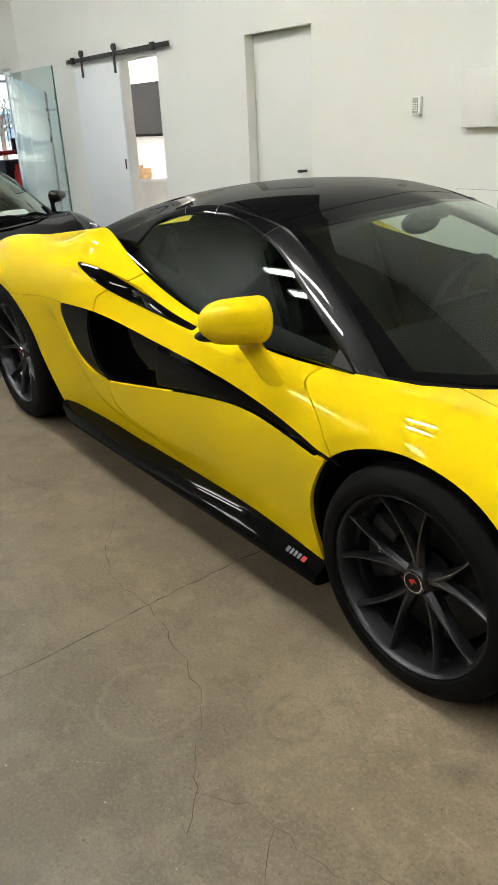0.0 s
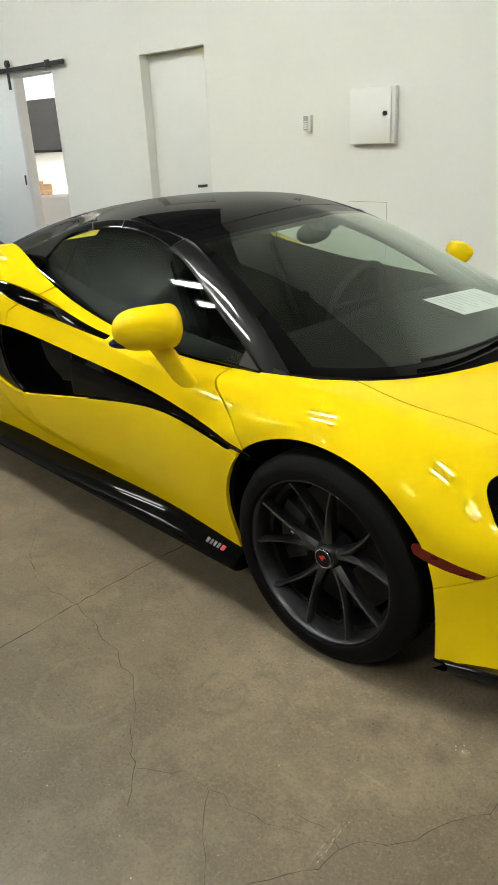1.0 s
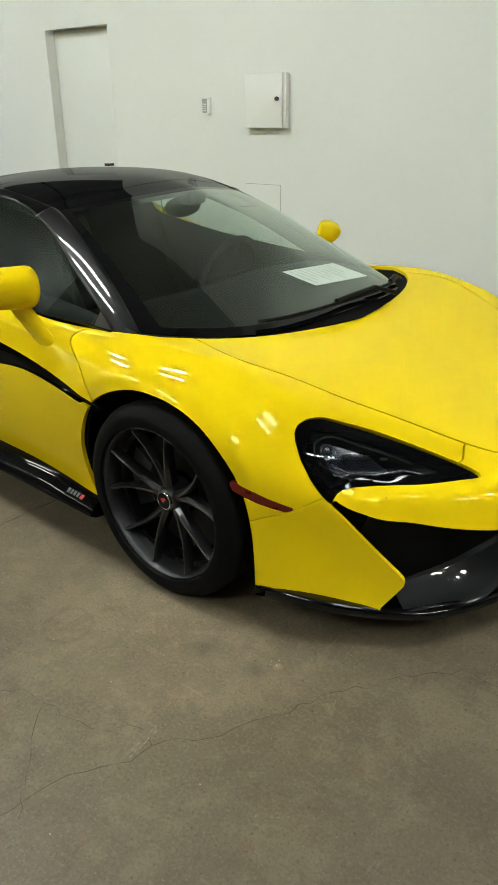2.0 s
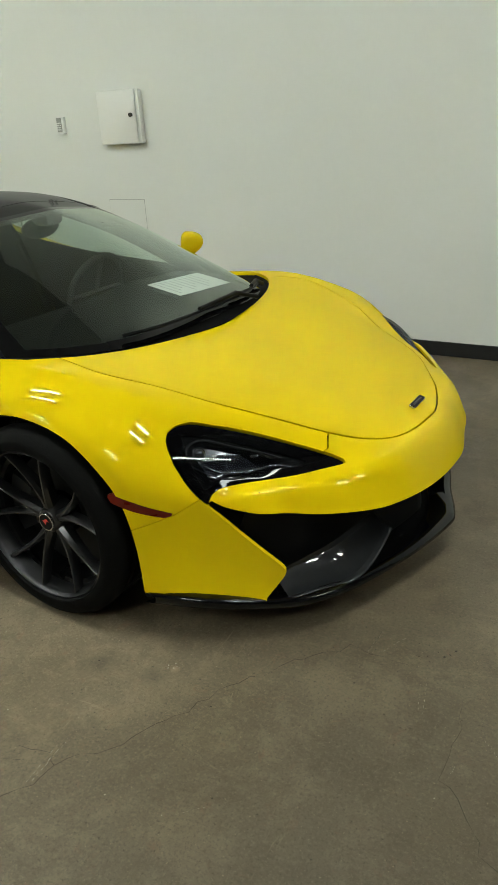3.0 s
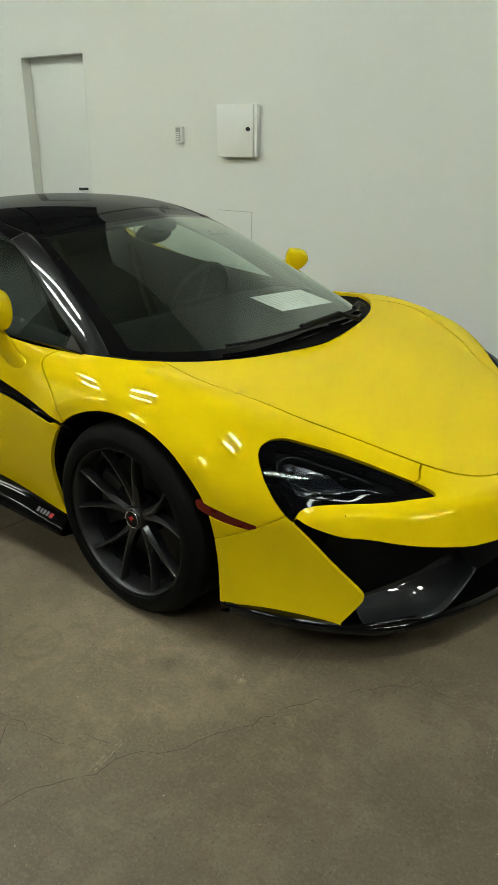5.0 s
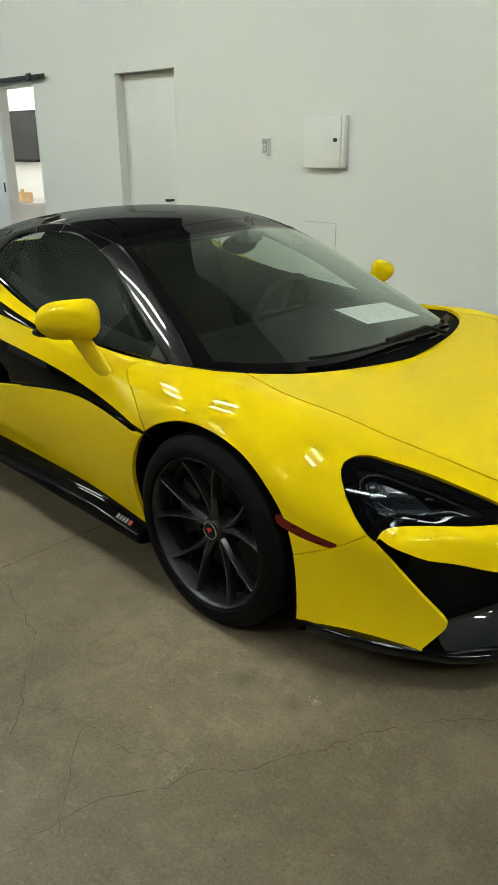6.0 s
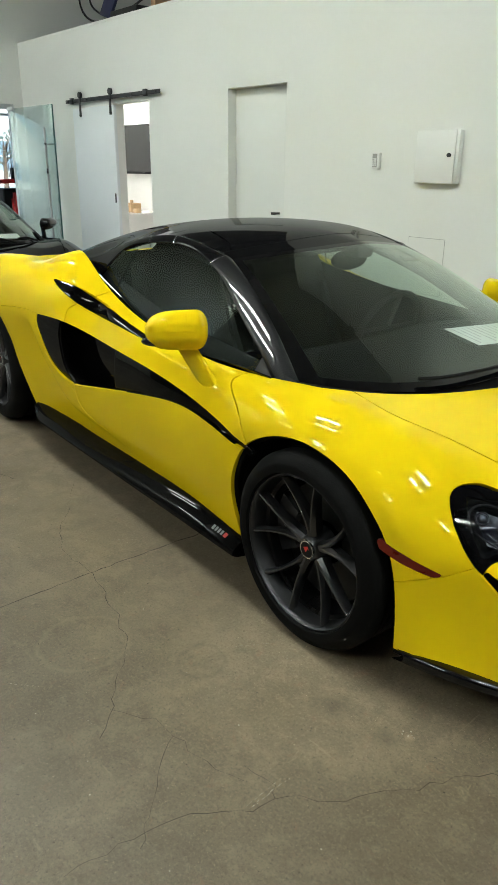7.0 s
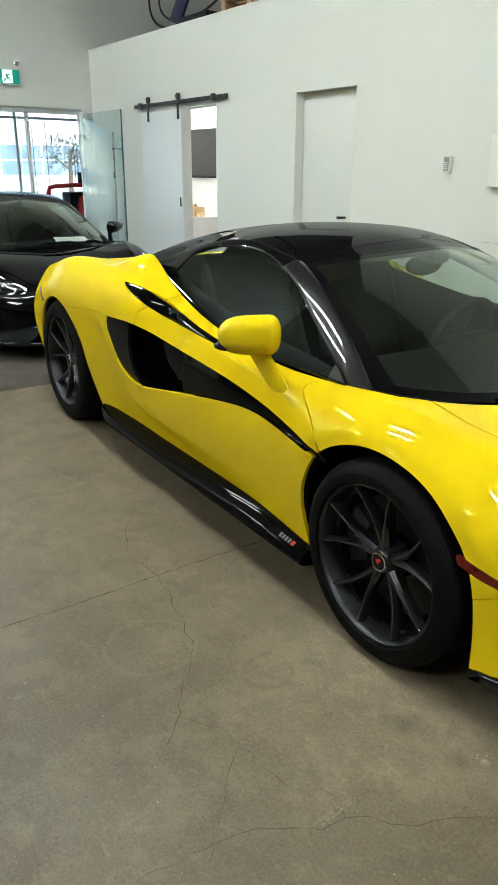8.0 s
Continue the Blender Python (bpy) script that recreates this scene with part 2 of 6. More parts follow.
WALL_PAINT = mat("wall_paint", (0.76, 0.765, 0.73), 0.6, vary=0.02, scale=0.8, grain=0.006, fine=30, bump=0.006)
DOOR_PAINT = mat("door_paint", (0.72, 0.73, 0.70), 0.45, vary=0.02, scale=2.0, bump=0.01)
SLIDE_PAINT = mat("sliding_door_paint", (0.74, 0.77, 0.80), 0.4, vary=0.02, scale=2.0, bump=0.01)
BOX_PAINT = mat("box_enamel", (0.80, 0.80, 0.77), 0.4, vary=0.015, scale=4.0, bump=0.01)
BASE_RUBBER = mat("black_rubber_base", (0.015, 0.015, 0.016), 0.4, vary=0.2, scale=3.0)
# last tuple: painted light beside the car, painted shade nearer the camera
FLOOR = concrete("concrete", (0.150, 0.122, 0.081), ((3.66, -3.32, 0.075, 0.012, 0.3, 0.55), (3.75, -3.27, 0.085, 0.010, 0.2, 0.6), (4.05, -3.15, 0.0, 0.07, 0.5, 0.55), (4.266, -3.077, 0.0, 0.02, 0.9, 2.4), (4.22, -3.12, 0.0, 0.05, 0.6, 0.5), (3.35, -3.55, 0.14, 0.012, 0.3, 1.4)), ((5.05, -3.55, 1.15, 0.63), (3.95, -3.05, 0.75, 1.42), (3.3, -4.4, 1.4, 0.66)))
# the slab pattern again in a darker tone, for the floor past the joint
FLOOR_DARK = concrete("concrete_darker_tone", (0.09, 0.079, 0.063))
CRACK = mat("crack", (0.050, 0.042, 0.032), 0.95, vary=0.3, scale=20)
# near-black for unseen walls, so the car's side and glass reflect little light
FAR_DIM = mat("dimmed_far_wall", (0.055, 0.055, 0.053), 0.7, vary=0.06, scale=0.7, bump=0.02)
CEILING = mat("ceiling_deck", (0.40, 0.40, 0.388), 0.8, vary=0.06, scale=1.0)
# near-black colour that stands in for the shade behind openings
DARK = mat("void_shade", (0.02, 0.02, 0.02), 0.9, vary=0.2, scale=3)
BLACK_METAL = mat("black_powder_coat", (0.018, 0.018, 0.02), 0.45, vary=0.2, scale=20, bump=0.02)
STEEL = mat("brushed_steel", (0.55, 0.55, 0.55), 0.3, 1.0, vary=0.06, scale=12, bump=0.02)
ALU = mat("aluminium_frame", (0.68, 0.69, 0.70), 0.45, 0.15, vary=0.04, scale=8)
EDGE_GREY = mat("dark_edge_metal", (0.10, 0.11, 0.12), 0.4, 0.4, vary=0.1, scale=9)
CLEAR = glass("clear_glass", (0.92, 0.96, 0.955), 0.55)
YELLOW = mat("yellow_paint", (0.76, 0.545, 0.002), 0.6, coat=0.42, spec=0.0)
BLACK_PAINT = mat("black_paint", (0.003, 0.003, 0.0035), 0.4, coat=0.9, spec=0.0)
GLOSS_BLACK = mat("gloss_black", (0.003, 0.003, 0.0035), 0.4, coat=0.8, spec=0.0)
SKIRT_BLACK = mat("skirt_black", (0.0035, 0.0035, 0.0035), 0.42, vary=0.1, scale=5, spec=0.0, coat=0.2)
ROOF_BLACK = mat("roof_black", (0.004, 0.004, 0.0045), 0.4, coat=0.45, spec=0.0)
SATIN_BLACK = mat("satin_black", (0.005, 0.005, 0.0055), 0.5, spec=0.15, vary=0.15, scale=8, bump=0.02)
UNDER = mat("underside_black", (0.004, 0.004, 0.004), 0.85, spec=0.1, vary=0.2, scale=5)
INTAKE_BLACK = mat("intake_black", (0.002, 0.002, 0.002), 0.6, vary=0.1, scale=6, spec=0.0, coat=0.35)
FIN_BLACK = mat("fin_black", (0.006, 0.006, 0.0065), 0.4, coat=0.5, spec=0.0)
WING_GREY = mat("wing_lacquer", (0.016, 0.017, 0.019), 0.35, vary=0.05, scale=6, coat=1.0, spec=0.1)
PILLAR_CARBON = carbon("pillar_carbon")
RUBBER = mat("tyre_rubber", (0.003, 0.003, 0.003), 0.75, spec=0.10, vary=0.15, scale=15, grain=0.15, fine=200, bump=0.08)
LIP = mat("rim_lip", (0.06, 0.06, 0.063), 0.42, 0.9, vary=0.06, scale=14)
RIM = mat("graphite_rim", (0.075, 0.075, 0.079), 0.33, 0.85, vary=0.08, scale=12, coat=0.15)
BARREL = mat("rim_barrel", (0.022, 0.022, 0.024), 0.3, 0.8, vary=0.08, scale=12)
DISC = mat("brake_disc", (0.03, 0.03, 0.03), 0.4, 0.9, vary=0.1, scale=30)
CALIPER = mat("caliper_black", (0.02, 0.02, 0.022), 0.35, vary=0.1, scale=10)
WHITE_INK = mat("white_ink", (0.75, 0.75, 0.75), 0.5)
RED = mat("red_enamel", (0.55, 0.015, 0.012), 0.3, coat=0.5)
RED_LENS = mat("red_lens", (0.12, 0.008, 0.004), 0.3, vary=0.2, scale=40, coat=0.4, spec=0.2)
CHROME = mat("bright_metal", (0.7, 0.7, 0.72), 0.12, 1.0)
SCREEN_GLASS = glass("tinted_windscreen", (0.74, 0.82, 0.77), least=0.125)
SIDE_GLASS = glass("tinted_side_glass", (0.68, 0.77, 0.71), 0.24)
LENS_GLASS = glass("lamp_lens", (0.88, 0.90, 0.93), 0.22)
SEAM_GLINT = mat("seam_glint", (0.22, 0.22, 0.23), 0.25, 0.8)
TRIM_GREY = mat("corner_trim", (0.028, 0.028, 0.029), 0.45, vary=0.1, scale=20, bump=0.03)
LEATHER = mat("black_leather", (0.006, 0.006, 0.0065), 0.6, spec=0.2, vary=0.15, scale=9, bump=0.05)
ALCANTARA = mat("dark_dash_fabric", (0.004, 0.0042, 0.004), 0.9, spec=0.1, vary=0.1, scale=12, bump=0.04)
PAPER = mat("paper", (0.78, 0.78, 0.76), 0.7, vary=0.03, scale=10)
INK = mat("grey_ink", (0.48, 0.48, 0.50), 0.8)
LAMP_DARK = mat("lamp_housing", (0.003, 0.003, 0.0035), 0.5, vary=0.1, scale=10, spec=0.08)
MARK_GREY = mat("mark_grey", (0.16, 0.16, 0.165), 0.4, 0.5)
SURROUND = mat("lamp_surround", (0.003, 0.003, 0.0035), 0.4, coat=0.3, spec=0.0)
LAMP_GREY = mat("lamp_chrome_insert", (0.20, 0.21, 0.24), 0.25, 0.9, vary=0.1, scale=20)
TUBE = mat("lit_diffuser", (0.9, 0.9, 0.9), 0.5, emit=((0.985, 1.0, 0.885), TUBE_POWER))
LAMP_RING = mat("lamp_bezel", (0.03, 0.03, 0.033), 0.35, 0.6, vary=0.1, scale=30)
LAMP_BLUE = mat("lamp_insert", (0.022, 0.024, 0.032), 0.25, 0.3, vary=0.1, scale=12, coat=0.5)
WHITE_METAL = mat("white_metal", (0.75, 0.75, 0.73), 0.4, vary=0.03, scale=6)
WOOD = mat("light_wood", (0.50, 0.33, 0.17), 0.5, vary=0.15, scale=14, bump=0.05)
CERAMIC = mat("white_ceramic", (0.82, 0.81, 0.79), 0.2, vary=0.02, scale=5, coat=0.5)
TV_SCREEN = mat("tv_screen", (0.012, 0.012, 0.013), 0.15, vary=0.05, scale=4)
SIGN_GREEN = mat("sign_green", (0.005, 0.16, 0.10), 0.4, emit=((0.01, 0.45, 0.30), 0.22))
SIGN_WHITE = mat("sign_white", (0.85, 0.85, 0.82), 0.4, emit=((0.85, 1.0, 0.92), 0.6))
ASPHALT = mat("pale_yard", (0.55, 0.55, 0.54), 0.9, vary=0.2, scale=1.0, grain=0.2, fine=80)
PAVING = mat("pale_paving", (0.42, 0.41, 0.39), 0.85, vary=0.1, scale=1.5)
FACADE = mat("pale_facade", (0.78, 0.78, 0.76), 0.8, vary=0.05, scale=0.6)
# blue blotches imitate trees mirrored in the far panes
WINDOW_BLUE = mat("far_window_reflection", (0.24, 0.33, 0.42), 0.1, vary=0.45, scale=1.6, grain=0.25, fine=9)
LEAF = mat("leaf", (0.12, 0.15, 0.13), 0.7, vary=0.3, scale=3)
BARK = mat("bark", (0.14, 0.10, 0.07), 0.9, vary=0.2, scale=10, bump=0.1)

# ---- mesh helpers ----
def mesh_object(name, verts, faces, material, parent=None, label="", smooth_shade=False):
    me = bpy.data.meshes.new(name)
    me.from_pydata([tuple(map(float, v)) for v in verts], [], [tuple(map(int, f)) for f in faces])
    me.materials.append(material)
    if smooth_shade:
        me.polygons.foreach_set("use_smooth", [True] * len(me.polygons))
    me.update()
    ob = new(name, me)
    ob.parent = parent
    return tagged(ob, label)


def part(name, bm, material, parent=None, label="", smooth_angle=None):
    """Links a bmesh as one mesh object under a thing or a part."""
    me = bpy.data.meshes.new(name)
    bmesh.ops.recalc_face_normals(bm, faces=bm.faces)
    if smooth_angle is not None:
        for f in bm.faces:
            f.smooth = True
        for e in bm.edges:
            if len(e.link_faces) == 2 and e.calc_face_angle(0) > radians(smooth_angle):
                e.smooth = False
    bm.to_mesh(me)
    bm.free()
    me.materials.append(material)
    ob = new(name, me)
    ob.parent = parent
    return tagged(ob, label)


def box(bm, x0, x1, y0, y1, z0, z1, m=None):
    """Adds a box; m: a turn applied to it."""
    vs = [bm.verts.new(Vector((x, y, z)) if m is None else m @ Vector((x, y, z))) for x in (x0, x1) for y in (y0, y1) for z in (z0, z1)]
    for f in ((0, 1, 3, 2), (4, 6, 7, 5), (0, 4, 5, 1), (2, 3, 7, 6), (0, 2, 6, 4), (1, 5, 7, 3)):
        bm.faces.new([vs[i] for i in f])
    return vs


def block(name, x0, x1, y0, y1, z0, z1, material, parent=None, label="", bevel=0.0, seg=2):
    bm = bmesh.new()
    box(bm, x0, x1, y0, y1, z0, z1)
    if bevel:
        bmesh.ops.bevel(bm, geom=bm.edges[:], offset=bevel, segments=seg, affect="EDGES", profile=0.5)
    return part(name, bm, material, parent, label, 40 if bevel else None)


def lathe(name, profile, material, parent, axis_at=(0, 0, 0), seg=64, label="", closed=False, sharp=35):
    """Turns a profile of (radius, y) round the y axis through axis_at."""
    bm = bmesh.new()
    rings = []
    for r, y in profile:
        rings.append([bm.verts.new((axis_at[0] + r * math.cos(2 * math.pi * k / seg), axis_at[1] + y, axis_at[2] + r * math.sin(2 * math.pi * k / seg))) for k in range(seg)] if r > 1e-6 else [bm.verts.new((axis_at[0], axis_at[1] + y, axis_at[2]))])
    pairs = list(zip(rings, rings[1:])) + ([(rings[-1], rings[0])] if closed else [])
    for a, b in pairs:
        for k in range(seg):
            q = [a[k % len(a)], a[(k + 1) % len(a)], b[(k + 1) % len(b)], b[k % len(b)]]
            q = [v for i, v in enumerate(q) if v not in q[:i]]
            if len(q) > 2:
                bm.faces.new(q)
    return part(name, bm, material, parent, label, sharp)


def tube(name, points, radius, material, parent=None, label="", seg=10, flat=1.0, radii=None):
    """A round rod along points; flat squashes it across."""
    pts = [Vector(p) for p in points]
    bm, rings = bmesh.new(), []
    for i, p in enumerate(pts):
        d = (pts[min(i + 1, len(pts) - 1)] - pts[max(i - 1, 0)]).normalized()
        side = d.cross(Vector((0, 0, 1)))
        side = side.normalized() if side.length > 1e-4 else Vector((1, 0, 0))
        up = side.cross(d)
        r = radii[i] if radii else radius
        rings.append([bm.verts.new(p + side * r * math.cos(2 * math.pi * k / seg) + up * r * flat * math.sin(2 * math.pi * k / seg)) for k in range(seg)])
    for a, b in zip(rings, rings[1:]):
        for k in range(seg):
            bm.faces.new((a[k], a[(k + 1) % seg], b[(k + 1) % seg], b[k]))
    bm.faces.new(rings[0]), bm.faces.new(rings[-1])
    return part(name, bm, material, parent, label, 50)


def thing(name, label, category, at=None, group="", kind=""):
    ob = new(name)
    ob.empty_display_size = 0.2
    if at is not None:
        ob.matrix_world = at
    return tagged(ob, label, category, group, kind)

# ---- the hall: x along the white partition, y through it, z up ----
ROOM = pose(-3.9, 1.912, 0, 0, 0, math.degrees(math.atan(0.045)))
in_room = []


def placed(ob):
    in_room.append(ob)
    return ob


def structure(name, boxes, material, label="", bevel=0.0):
    bm = bmesh.new()
    for b in boxes:
        box(bm, *b)
    if bevel:
        bmesh.ops.bevel(bm, geom=bm.edges[:], offset=bevel, segments=2, affect="EDGES")
    return placed(tagged(part(name, bm, material, None, label, 40 if bevel else None), kind="structure"))


TOP, HALL_TOP = 2.80, 7.6
floor = structure("floor", [(0.35, 12.5, -10, 6.0, -0.12, 0.0)], FLOOR, "brown-grey polished concrete slab with cracks, stains and painted-in soft light and shade")
structure("floor_2", [(-4.70, 0.346, -10, 6.0, -0.12, 0.0)], FLOOR_DARK, "floor past the joint under the black car, in a darker tone")
# the partition with its two doorways; full height past x 0.45 is added to whiten windscreen reflections
structure("wall_north", [
    (-4.70, -2.46, 0, 0.16, 0, TOP), (-1.66, -0.375, 0, 0.16, 0, TOP), (0.39, 12.5, 0, 0.16, 0, TOP), (0.45, 12.5, 0, 0.16, TOP + 0.03, HALL_TOP),
    (-2.46, -1.66, 0, 0.16, 2.02, TOP), (-0.375, 0.39, 0, 0.16, 2.04, TOP)], WALL_PAINT, "white painted partition below an open mezzanine, with an added full-height stretch out of view")
structure("wall_cap", [(-4.70, 0.45, -0.004, 0.18, TOP, TOP + 0.03), (0.45, 12.5, 0.0, 0.16, TOP, TOP + 0.03)], WALL_PAINT, "white capping on top of the partition", 0.004)
structure("wall_west", [(-4.88, -4.70, -0.12, 6.0, 0, HALL_TOP), (-4.88, -4.70, -7.4, -3.9, 0, HALL_TOP), (-4.88, -4.70, -3.9, -0.12, 2.12, HALL_TOP)], WALL_PAINT, "white end wall over the glazed entrance")
# out-of-view walls, coloured dark to hold down reflections on the car
structure("wall_west_2", [(-4.88, -4.70, -10, -7.4, 0, HALL_TOP)], FAR_DIM, "unseen stretch of the end wall, darkened to dim reflections")
structure("wall_east", [(12.5, 12.7, -10.2, 6.2, 0, HALL_TOP)], FAR_DIM, "unseen end wall, darkened to dim reflections")
structure("wall_south", [(-4.88, 12.7, -10.2, -10, 0, HALL_TOP)], FAR_DIM, "unseen side wall, darkened to dim reflections")
structure("wall_back", [(-4.88, 12.7, 6.0, 6.2, 0, HALL_TOP)], WALL_PAINT, "wall behind the mezzanine")
structure("ceiling", [(-4.88, 12.7, -10.2, 6.2, HALL_TOP, HALL_TOP + 0.15)] + [(x, x + 0.09, -10, 6, HALL_TOP - 0.35, HALL_TOP) for x in (-3.0, -0.5, 2.0, 4.5, 7.0, 9.5)], CEILING, "grey metal ceiling deck on beams")
structure("mezzanine_floor", [(-4.70, 12.5, 0.16, 6.0, 2.62, 2.72)], DARK, "mezzanine deck behind the partition, near-black in place of shade")
structure("baseboard", [(-4.70, -2.46, -0.008, 0, 0.002, 0.092), (-1.66, -0.375, -0.008, 0, 0.002, 0.092), (0.39, 12.5, -0.008, 0, 0.002, 0.092)], BASE_RUBBER, "black rubber base along the wall", 0.002)

# flush door set back in its reveal
door = placed(thing("door_1", "closed flush white door set back in a plain reveal", "door", kind="structure"))
block("leaf", -0.372, 0.387, 0.088, 0.128, 0.008, 2.036, DOOR_PAINT, door, bevel=0.003)
# added black panel that makes the gaps round the leaf look unlit
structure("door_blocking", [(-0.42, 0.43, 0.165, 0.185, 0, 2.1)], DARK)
bm = bmesh.new()
box(bm, 0.20, 0.245, 0.021, 0.033, 1.005, 1.027)
box(bm, 0.225, 0.245, 0.033, 0.088, 1.007, 1.025)
part("handle", bm, BLACK_METAL, door, "dark metal lever handle")

# small keypad, switch box and flush hatch on the wall
pad = placed(thing("keypad", "small grey keypad on the white wall", "keypad", pose(1.398, 0, 1.452)))
block("case", -0.036, 0.036, -0.028, 0, -0.052, 0.052, WHITE_METAL, pad, bevel=0.004)
block("face", -0.026, 0.018, -0.031, -0.0285, -0.046, 0.046, mat("keypad_grey", (0.33, 0.33, 0.31), 0.4, vary=0.1, scale=30), pad, bevel=0.001)
for r in range(4):
    for c in range(3):
        block("button", -0.022 + c * 0.013, -0.013 + c * 0.013, -0.034, -0.0315, -0.036 + r * 0.014, -0.027 + r * 0.014, WHITE_METAL, pad)
block("clip", -0.02, 0.036, -0.04, -0.004, -0.062, -0.0535, WHITE_METAL, pad, bevel=0.002)

cabinet = placed(thing("switch_cabinet", "closed white metal wall cabinet with a black lock", "cabinet", pose(1.957, 0, 1.475)))
block("body", -0.175, 0.165, -0.036, 0, -0.165, 0.165, BOX_PAINT, cabinet, bevel=0.004)
block("door", -0.178, 0.140, -0.052, -0.038, -0.168, 0.168, BOX_PAINT, cabinet, bevel=0.004)
block("rim", 0.152, 0.170, -0.048, -0.036, -0.168, 0.168, BOX_PAINT, cabinet, bevel=0.003)
lathe("lock", [(0, -0.068), (0.011, -0.068), (0.013, -0.064), (0.013, -0.053)], BLACK_METAL, cabinet, (0.10, 0, 0.012), 20, "round black lock")
block("latch", 0.100, 0.116, -0.064, -0.053, 0.002, 0.020, BLACK_METAL, cabinet, bevel=0.002)

hatch = placed(thing("access_hatch", "flush white access hatch in the wall with a thin dark gap", "hatch", pose(1.90, 0, 0.74)))
block("frame", -0.158, 0.158, -0.0015, 0, -0.198, 0.198, mat("hatch_gap", (0.33, 0.33, 0.31), 0.8, vary=0.1, scale=9), hatch)
block("panel", -0.1555, 0.1555, -0.004, -0.0017, -0.1955, 0.1955, WALL_PAINT, hatch)

# sliding barn door on its rail
rail = placed(thing("barn_door_rail", "black steel sliding door rail with stops", "door rail", pose(-2.385, -0.05, 2.08)))
block("bar", -1.0, 1.0, -0.004, 0.004, -0.02, 0.02, BLACK_METAL, rail, bevel=0.001)
for x in (-0.93, -0.48, 0.0, 0.48, 0.93):
    lathe("bolt", [(0, -0.016), (0.009, -0.016), (0.011, -0.012), (0.011, 0.045)], BLACK_METAL, rail, (x, 0, 0), 14)
for x in (-0.84, 0.74):
    block("stop", x - 0.03, x + 0.03, -0.02, 0.008, -0.03, 0.034, BLACK_METAL, rail, bevel=0.004)
barn = placed(thing("sliding_door", "white sliding barn door hung on black straps, half open", "door", pose(-2.75, -0.055, 0)))
block("leaf", -0.47, 0.46, -0.002, 0.036, 0.012, 2.0, SLIDE_PAINT, barn, bevel=0.003)
for x in (-0.27, 0.41):
    block("strap", x - 0.02, x + 0.02, -0.012, -0.004, 1.905, 2.12, BLACK_METAL, barn, bevel=0.002)
    lathe("roller", [(0, -0.022), (0.030, -0.022), (0.034, -0.016), (0.029, -0.008), (0.029, 0.0), (0.034, 0.006), (0, 0.006)], BLACK_METAL, barn, (x, 0.004, 2.135), 24)
    for z in (1.925, 1.985):
        lathe("bolt", [(0, -0.02), (0.008, -0.02), (0.01, -0.016), (0.01, -0.012)], BLACK_METAL, barn, (x, 0, z), 12)
block("pull", 0.415, 0.43, -0.014, -0.002, 1.0, 1.1, BLACK_METAL, barn, bevel=0.002)

# the lit room behind the sliding door
structure("room_wall", [(-5.6, -1.2, 1.25, 1.35, 0, 2.6), (-1.3, -1.2, 0.16, 1.25, 0, 2.6)], CERAMIC, "bright white walls of the small room")
structure("room_floor", [(-5.6, -1.2, 0.16, 1.35, 0.001, 0.012)], PAVING, "pale floor of the small room")
structure("room_ceiling", [(-5.6, -1.2, 0.16, 1.35, 2.5, 2.6)], WHITE_METAL, "white ceiling of the small room")
structure("door_jamb", [(-2.46, -2.44, -0.002, 0.162, 0, 2.02), (-1.68, -1.66, -0.002, 0.162, 0, 2.02)], WHITE_METAL, "white doorway lining", 0.002)
tv = placed(thing("television", "black flat television on the white wall", "television", pose(-3.72, 1.245, 1.61)))
block("body", -0.62, 0.62, -0.05, 0.0, -0.33, 0.29, SATIN_BLACK, tv, bevel=0.006)
block("screen", -0.605, 0.605, -0.053, -0.0505, -0.30, 0.278, TV_SCREEN, tv)
block("mark", -0.03, 0.03, -0.0525, -0.0505, -0.318, -0.311, LAMP_GREY, tv)
vanity = placed(thing("wash_counter", "white rounded wash counter on a wall", "counter", pose(-3.5, 0.98, 0)))
bm = bmesh.new()
bmesh.ops.create_cone(bm, segments=40, radius1=0.20, radius2=0.33, depth=0.32, cap_ends=True, matrix=Matrix.Translation((0, 0, 0.62)))
part("bowl", bm, CERAMIC, vanity, "white ceramic bowl", 40)
bm = bmesh.new()
bmesh.ops.create_cone(bm, segments=40, radius1=0.35, radius2=0.35, depth=0.03, cap_ends=True, matrix=Matrix.Translation((0, 0, 0.796)))
part("rim", bm, CERAMIC, vanity, "", 40)
bm = bmesh.new()
bmesh.ops.create_cone(bm, segments=24, radius1=0.14, radius2=0.11, depth=0.46, cap_ends=True, matrix=Matrix.Translation((0, 0, 0.242)))
part("pedestal", bm, CERAMIC, vanity, "", 40)
tray = placed(thing("wooden_box", "small light wooden box on the wash counter", "box", pose(-3.52, 0.86, 0.812)))
for sgn in (-1, 1):
    block("side", -0.11, 0.11, sgn * 0.07 - 0.006, sgn * 0.07 + 0.006, 0, 0.11, WOOD, tray, bevel=0.002)
    block("end", sgn * 0.104 - 0.006, sgn * 0.104 + 0.006, -0.064, 0.064, 0, 0.11, WOOD, tray, bevel=0.002)
block("base", -0.098, 0.098, -0.064, 0.064, 0, 0.008, WOOD, tray)
block("handle", -0.03, 0.03, -0.01, 0.01, 0.112, 0.15, WOOD, tray, bevel=0.003)
soap = placed(thing("wooden_block", "small light wooden block beside the box", "block", pose(-3.30, 0.80, 0.812)))
block("body", -0.05, 0.05, -0.03, 0.03, 0, 0.05, WOOD, soap, bevel=0.004)
light_in = placed(thing("room_light", "white ceiling light of the small room", "ceiling light", pose(-3.4, 0.72, 2.5)))
